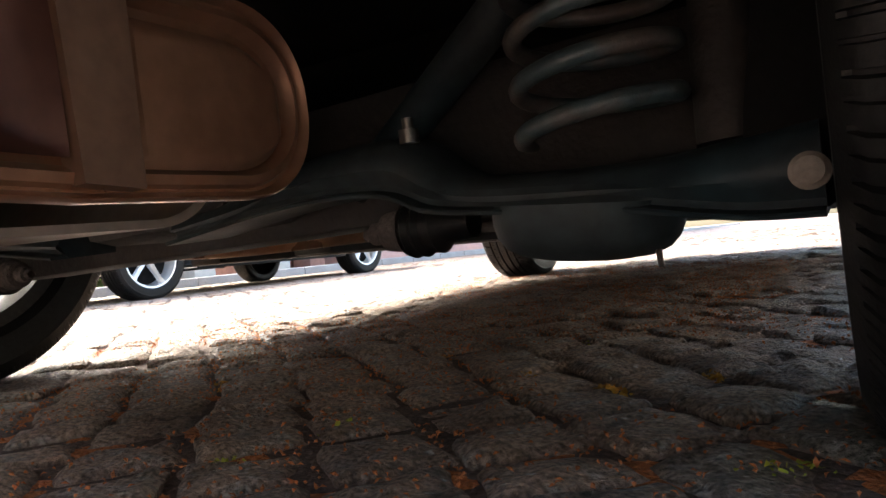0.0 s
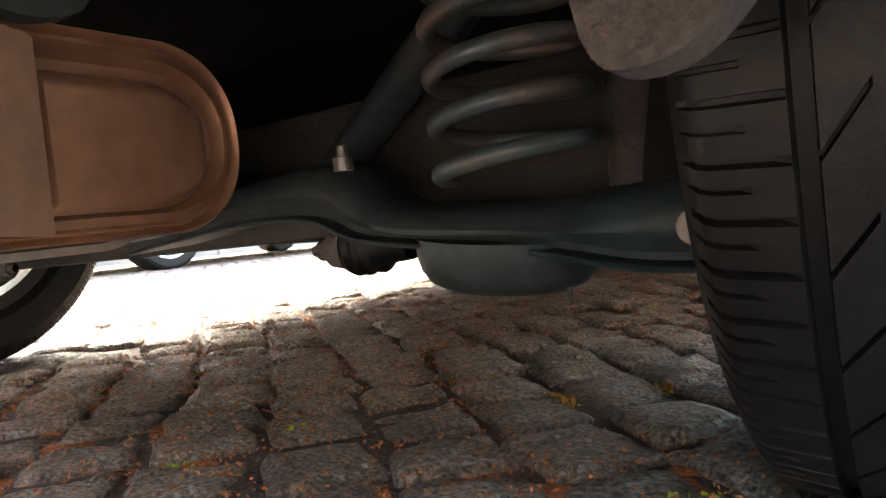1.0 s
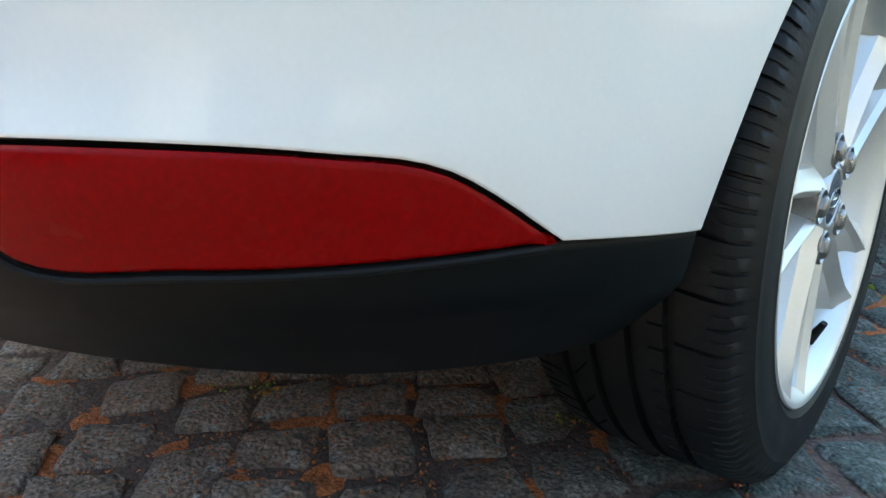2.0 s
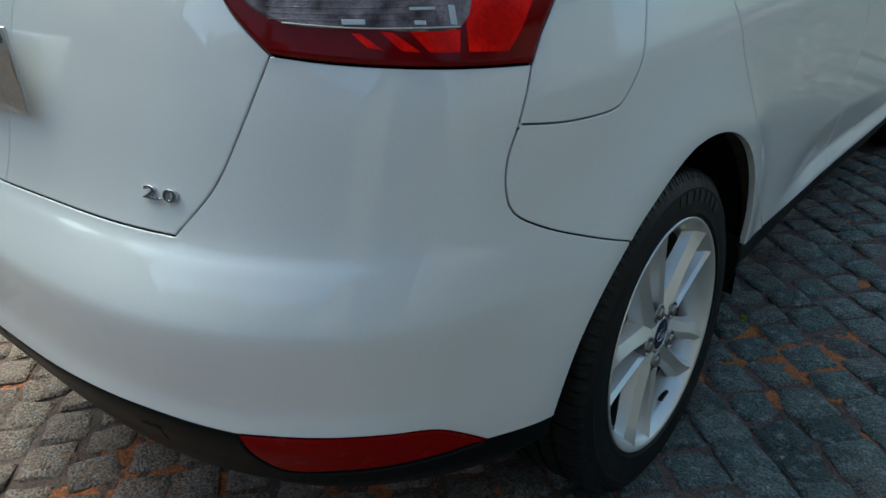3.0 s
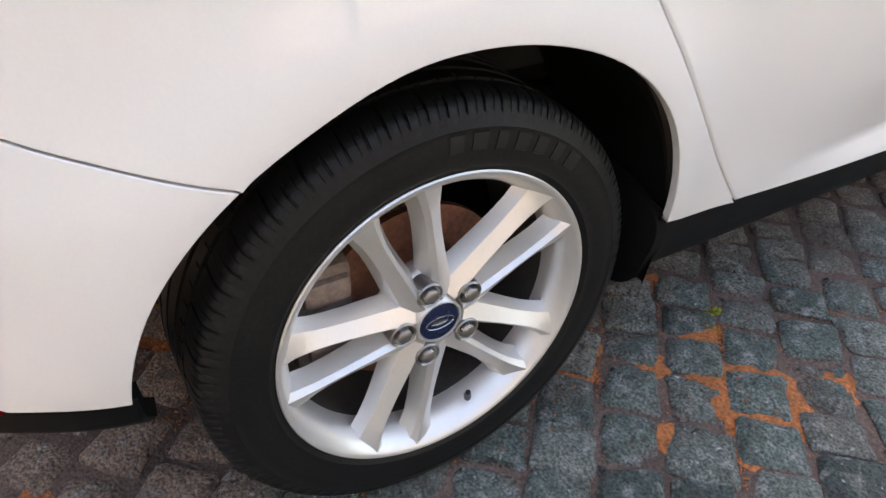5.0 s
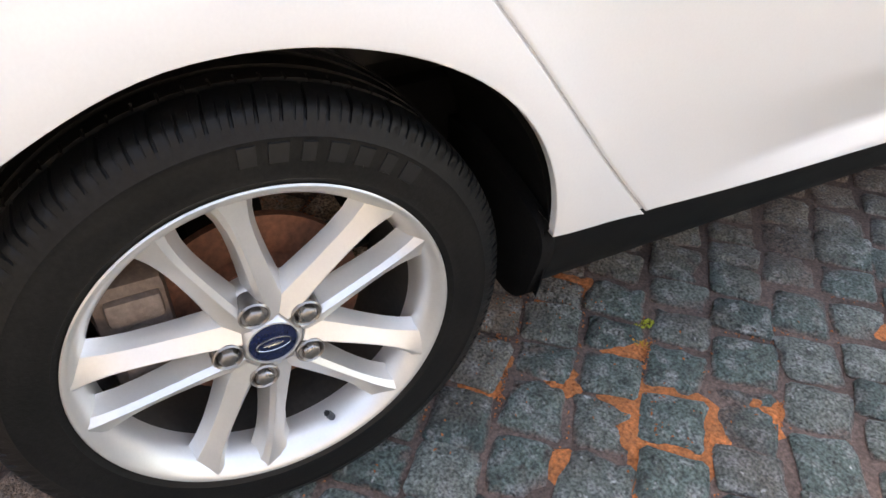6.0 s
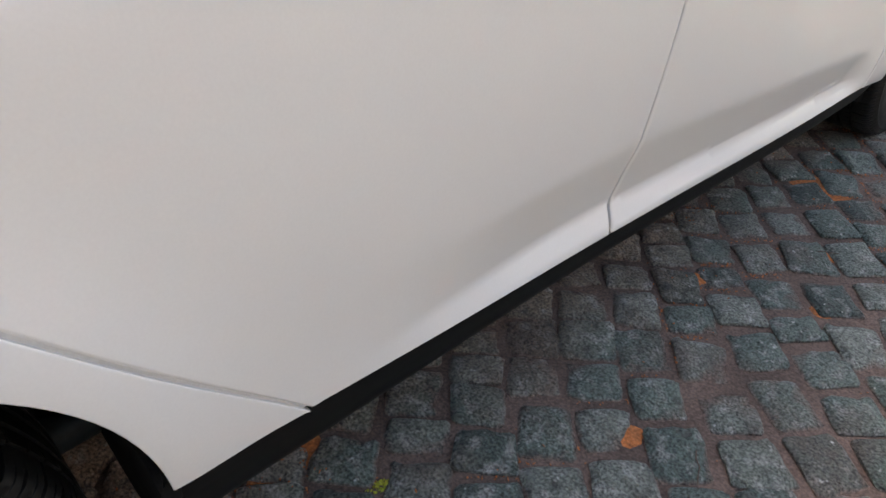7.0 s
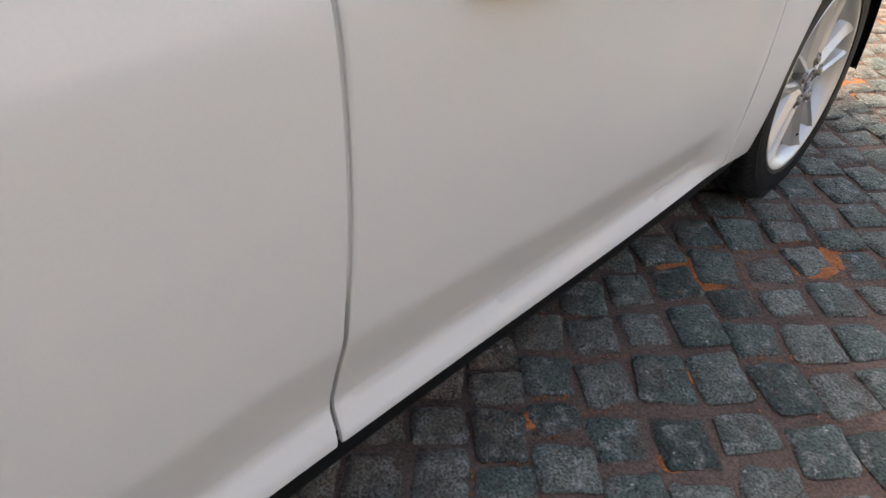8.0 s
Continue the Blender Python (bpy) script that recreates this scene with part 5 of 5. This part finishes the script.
def kerb_run():
    run = thing("kerb", "row of pale grey kerb stones along the far pavement", "kerb", kind="structure")
    bm = bmesh.new()
    box(bm, (-0.07, -0.49, -0.05), (0.07, 0.49, 0.11), 0.015)
    me = part("kerb_stone", bm, KERB, run).data
    first = run.children[0]
    first.location = (-6.6, -6.0, 0)
    for i in range(1, 60):
        k = new("kerb_stone", me)
        k.parent = run
        k.location = (-6.6, -6.0 + i, 0)
    bm = bmesh.new()
    box(bm, (-8.4, -6.5, -0.05), (-6.68, 54, 0.10))
    tagged(part("pavement", bm, KERB, None, smooth=False), "pale stone pavement in front of the houses", "pavement", kind="structure")


kerb_run()
house("house", "pink stucco house with a dark tiled roof", STUCCO, (-15, 11.0, -0.1), (-8.4, 26, 6.5), 3.0, "y", (5, 2), "E")
house("house", "pale plastered house with a dark roof", PALE, (-16, 27.0, -0.1), (-8.4, 40, 7.5), 3.4, "y", (4, 2), "E")
house("house", "brown brick gatehouse set back from the street", BRICK, (-17, 9.0, -0.1), (-9.2, 10.7, 4.0), 1.6, "y", (1, 1), "E")
# the grey houses stay unseen, added for the skyline mirrored in the paint
house("house", "unseen grey plastered house with a gable, added across the street for reflections", GREYWALL, (15.5, -9.0, -0.1), (24, 3.5, 7.0), 2.8, "x", (0, 0), "W")
house("house", "unseen grey plastered house with a steep roof, added for reflections", GREYWALL, (15.6, 3.9, -0.1), (24, 16, 7.2), 3.2, "y", (0, 0), "W")
house("house", "unseen grey house added behind the parked car for reflections", GREYWALL, (-4.0, -36, -0.1), (9.5, -27, 11.0), 2.6, "x", (0, 0), "N")
house("house", "unseen tall grey house added on the corner behind the car", GREYWALL, (7.5, -21, -0.1), (18, -11, 7.2), 3.0, "y", (0, 0), "NW")
house("house", "unseen narrow grey house added beside the corner", GREYWALL, (-11.0, -25, -0.1), (-3.2, -18, 7.8), 2.6, "x", (0, 0), "N")
house("house", "unseen grey plastered house added far down the street", GREYWALL, (-17, -22, -0.1), (-9.2, -9, 5.6), 2.4, "y", (0, 0), "E")
house("house", "unseen low grey house added beside the street", GREYWALL, (-18.5, -8.4, -0.1), (-11.5, 3.0, 4.0), 1.8, "y", (0, 0), "E")
for i in range(4):
    bm = bmesh.new()
    box(bm, (-0.22, -0.22, -0.05), (0.22, 0.22, 2.4), 0.02)
    box(bm, (-0.28, -0.28, 2.4), (0.28, 0.28, 2.55), 0.02)
    ob = tagged(part("gate_pillar", bm, (PALE, BRICK)[i % 2], None), ("pale plastered gate pillar", "brown brick gate pillar")[i % 2], "pillar", "gate pillars along the pavement")
    ob.location = (-8.8, (7.4, 8.3, 9.2, 10.2)[i], 0.05)
bush("green hedge bush beside the gate", (-9.6, 6.4, 0), 1.3, 3)
bush("bright green bush by the parked cars", (-13.5, 8.2, 0), 1.5, 8)
other_car("slate grey car standing out on the setts", CARGREY, (-4.76, 4.19, 0), 0)
other_car("dark blue car parked across the street", CARBLUE, (-15.0, 9.6, 0), -25, "cars parked down the street")
other_car("white car parked far down the street", CARWHITE, (-19.0, 9.0, 0), -30, "cars parked down the street")
other_car("white car parked beside a hedge", CARWHITE, (-17.5, 6.2, 0), -40, "cars parked down the street")


# ---- litter, moss and leaves ----
def litter():
    """Orange bud scales and crumbs swept into the joints: a multitude."""
    rng = random.Random(11)
    verts, faces = [], []
    spots = [(0.80, 0.36, 0.06, 120), (0.85, 0.62, 0.05, 120), (0.99, 0.58, 0.07, 240), (1.04, 0.55, 0.06, 200), (1.10, 0.46, 0.04, 60), (1.07, 0.73, 0.04, 60), (0.90, 2.17, 0.10, 160), (1.09, 2.42, 0.1, 160),
             (1.18, 1.99, 0.08, 60), (0.75, 1.78, 0.06, 60), (0.65, 4.0, 0.3, 300), (0.88, 1.56, 0.06, 50)]
    places = []
    for x, y, r, n in spots:
        places += [(rng.gauss(x, r * 0.7), rng.gauss(y, r * 0.7)) for _ in range(n * 6)]
    for _ in range(90000):
        x, y = rng.uniform(-1.0, 1.0), rng.uniform(-1.6, 2.6)
        if noise.noise((x * 2.2, y * 2.2, 5)) > -0.05:
            places.append((x, y))
    for _ in range(9000):
        x, y = rng.uniform(0.8, 2.4), rng.uniform(-0.5, 4.5)
        if noise.noise((x * 2.5, y * 2.5, 9)) > 0.22:
            places.append((x, y))
    for x, y in places:
        if JOINTS(x, y) > 0:
            if rng.random() > (0.22 if x < 0.75 else 0.014):
                continue
            z = 0.008
        else:
            z = -0.003 + rng.random() * 0.005
        q = Euler((rng.gauss(0, 0.5), rng.gauss(0, 0.5), rng.uniform(0, 6.3))).to_matrix()
        a, b = rng.uniform(0.0018, 0.0045), rng.uniform(0.001, 0.0026)
        k = len(verts)
        verts += [tuple(Vector((x, y, z)) + q @ Vector(v)) for v in ((-a, 0, 0), (0, -b, 0.0012), (a, 0, 0), (0, b, 0.0012), (0, 0, 0.0024))]
        faces += [(k, k + 1, k + 4), (k + 1, k + 2, k + 4), (k + 2, k + 3, k + 4), (k + 3, k, k + 4)]
    me = bpy.data.meshes.new("litter")
    me.from_pydata(verts, [], faces)
    me.materials.append(LITTER)
    tagged(new("litter", me), "orange bud scales and crumbs in the joints", "litter", kind="stuff")


def litter_bed():
    """Drifts of litter that fill the joints almost to the top of the stones."""
    rng = random.Random(21)
    verts, faces = [], []
    spots = [(0.772, 0.372, 0.035), (0.812, 0.336, 0.03), (0.822, 0.632, 0.025), (0.847, 0.612, 0.04), (0.844, 0.475, 0.03), (0.875, 0.466, 0.025), (0.958, 0.55, 0.05), (0.975, 0.585, 0.05), (1.015, 0.611, 0.05), (1.047, 0.606, 0.045),
             (1.003, 0.516, 0.05), (1.06, 0.53, 0.06), (1.075, 0.556, 0.05), (1.098, 0.466, 0.03), (1.006, 0.371, 0.03), (1.067, 0.737, 0.03), (1.086, 0.71, 0.03), (1.03, 1.081, 0.03), (1.224, 0.369, 0.035), (1.029, -0.182, 0.03),
             (1.096, 2.45, 0.05), (1.079, 2.389, 0.06), (1.176, 1.994, 0.04), (0.849, 2.167, 0.06), (0.917, 2.175, 0.06), (0.747, 1.778, 0.04), (1.041, 1.884, 0.03), (1.112, 1.669, 0.03), (0.874, 1.56, 0.03), (0.60, 4.2, 0.15), (0.773, 3.489, 0.1), (0.95, 1.751, 0.03),
             (0.107, -0.852, 0.08), (-0.02, -0.785, 0.1), (0.065, -0.63, 0.07), (-0.077, -0.651, 0.08), (0.835, -0.331, 0.04), (0.248, -0.611, 0.06), (0.35, -0.85, 0.06), (0.62, -0.55, 0.05)]
    for _ in range(360):
        x, y = rng.uniform(-0.9, 0.72), rng.uniform(-0.8, 1.9)
        if noise.noise((x * 2.2, y * 2.2, 5)) > -0.15:
            spots.append((x, y, rng.uniform(0.02, 0.06)))
    for i, (cx, cy, r) in enumerate(spots):
        r *= 0.95 if cy < 0.3 or cy > 0.8 else 1.15
        lift = 0.0008 if 0.3 < cy < 0.8 and cx > 0.75 else -0.0008 if cx > 0.75 else -0.0026
        n, m = 5, 14
        base = len(verts)
        for a in range(n + 1):
            for b in range(m):
                ang = 2 * math.pi * b / m
                rr = r * a / n * (1 + 0.45 * noise.noise((math.cos(ang) * 1.3 + i * 3.1, math.sin(ang) * 1.3, i)))
                x, y = cx + rr * math.cos(ang), cy + rr * math.sin(ang)
                verts.append((x, y, lift - 0.005 * (a / n) ** 3 + 0.002 * noise.noise((x * 60, y * 60, 2))))
        for a in range(n):
            for b in range(m):
                faces.append((base + a * m + b, base + a * m + (b + 1) % m, base + (a + 1) * m + (b + 1) % m, base + (a + 1) * m + b))
    me = bpy.data.meshes.new("litter_drift")
    me.from_pydata(verts, [], faces)
    me.materials.append(LITTER)
    tagged(new("litter_drift", me), "orange drifts of crumbled litter filling the joints", "litter", kind="stuff")


litter_bed()


def sett_lookup():
    grid = {}
    for s in SETT_LIST:
        grid.setdefault((round(s[0] / 0.1), round(s[1] / 0.1)), []).append(s)

    def inside(x, y):
        """Positive over a stone, negative over a joint."""
        best = -1.0
        i, j = round(x / 0.1), round(y / 0.1)
        for a in (-1, 0, 1):
            for b in (-1, 0, 1):
                for sx, sy, turn, w, l, _, _ in grid.get((i + a, j + b), ()):
                    dx, dy = x - sx, y - sy
                    c, s = math.cos(-turn), math.sin(-turn)
                    px, py = abs(c * dx - s * dy) / (w / 2), abs(s * dx + c * dy) / (l / 2)
                    best = max(best, 1 - max(px, py))
        return best
    return inside


JOINTS = sett_lookup()
litter()


def moss_tuft(at, size, seed, mat, label, name="moss_tuft", category="moss"):
    rng = random.Random(seed)
    verts, faces = [], []
    for i in range(90):
        r, a = size * math.sqrt(rng.random()), rng.uniform(0, 6.28)
        p = Vector((r * math.cos(a) * 1.5, r * math.sin(a) * 0.7, rng.uniform(-0.002, 0.010) * (1.2 - r / size)))
        q = Euler((rng.gauss(0, 0.7), rng.gauss(0, 0.7), rng.uniform(0, 6.3))).to_matrix()
        s = rng.uniform(0.0022, 0.005)
        k = len(verts)
        verts += [tuple(p + q @ Vector(v)) for v in ((-s, 0, 0), (-s * 0.3, -s * 0.55, s * 0.2), (s * 0.6, -s * 0.45, s * 0.1), (s, 0, s * 0.3), (s * 0.6, s * 0.45, s * 0.1), (-s * 0.3, s * 0.55, s * 0.2))]
        faces.append(tuple(range(k, k + 6)))
    me = bpy.data.meshes.new(name)
    me.from_pydata(verts, [], faces)
    me.materials.append(mat)
    ob = tagged(new(name, me), label, category, "moss tufts between the setts")
    ob.location = at
    ob.rotation_euler = (0, 0, rng.uniform(0, 3))


for i, (x, y, s, m) in enumerate(((0.605, -0.112, 0.035, 0), (0.21, -0.064, 0.022, 0), (0.303, 0.182, 0.03, 1), (0.205, -0.315, 0.035, 0), (0.18, -0.195, 0.018, 0), (0.26, -0.30, 0.02, 1), (0.43, 0.12, 0.025, 1), (0.10, 0.30, 0.04, 1),
                                  (-0.15, 0.10, 0.03, 1), (0.30, 0.45, 0.03, 0), (0.85, 0.64, 0.02, 1), (0.82, 0.69, 0.015, 0), (0.52, 0.20, 0.02, 1))):
    moss_tuft((x, y, -0.006), s, 40 + i, (MOSS, FALLEN)[m], ("yellow-green moss growing in a joint of the setts", "yellow-orange crumbled leaves in a joint of the setts")[m])


def twig(at, length, turn, seed):
    rng = random.Random(seed)
    bm = bmesh.new()
    pts = [(length * (i / 6 - 0.5), rng.uniform(-0.003, 0.003), 0.003 + rng.uniform(0, 0.003)) for i in range(7)]
    tube(bm, pts, lambda t: 0.0016 - 0.0009 * t, 6)
    ob = tagged(part("twig", bm, BARK, None), "thin dry brown twig lying on the setts", "twig", "twigs on the paving")
    ob.location, ob.rotation_euler = (*at, 0.004), (0, 0, radians(turn))


for i, (x, y, l, a) in enumerate(((1.42, 1.02, 0.11, 70), (1.16, 1.09, 0.10, -55), (1.02, 1.86, 0.08, 40), (1.5, 0.35, 0.09, 20), (0.55, -0.35, 0.06, 140), (1.3, 1.75, 0.06, 80))):
    twig((x, y), l, a, 70 + i)


def build_setts():
    variants, coarse, plain = ([sett_shape(k, g) for k in range(24)] for g in (6, 4, 2))
    meshes = []
    for v, f in variants:
        me = bpy.data.meshes.new("sett")
        me.from_pydata(v, [], f)
        me.materials.append(SETT)
        me.shade_smooth()
        me.set_sharp_from_angle(angle=radians(32))
        meshes.append(me)
    rest_v, rest_f = [], []
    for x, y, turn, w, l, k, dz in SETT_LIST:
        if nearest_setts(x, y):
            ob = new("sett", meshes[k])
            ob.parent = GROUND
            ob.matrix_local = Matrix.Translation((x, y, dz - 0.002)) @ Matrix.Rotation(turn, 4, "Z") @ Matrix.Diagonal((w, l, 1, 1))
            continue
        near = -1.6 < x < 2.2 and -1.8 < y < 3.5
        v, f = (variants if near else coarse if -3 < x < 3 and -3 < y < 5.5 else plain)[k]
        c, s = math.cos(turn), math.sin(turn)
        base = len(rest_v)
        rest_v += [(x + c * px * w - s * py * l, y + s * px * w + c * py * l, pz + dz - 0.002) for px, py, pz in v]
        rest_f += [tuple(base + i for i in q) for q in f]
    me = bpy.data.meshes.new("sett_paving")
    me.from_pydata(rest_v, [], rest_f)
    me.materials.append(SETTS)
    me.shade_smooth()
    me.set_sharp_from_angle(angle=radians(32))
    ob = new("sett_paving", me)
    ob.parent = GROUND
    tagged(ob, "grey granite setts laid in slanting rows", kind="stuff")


build_setts()
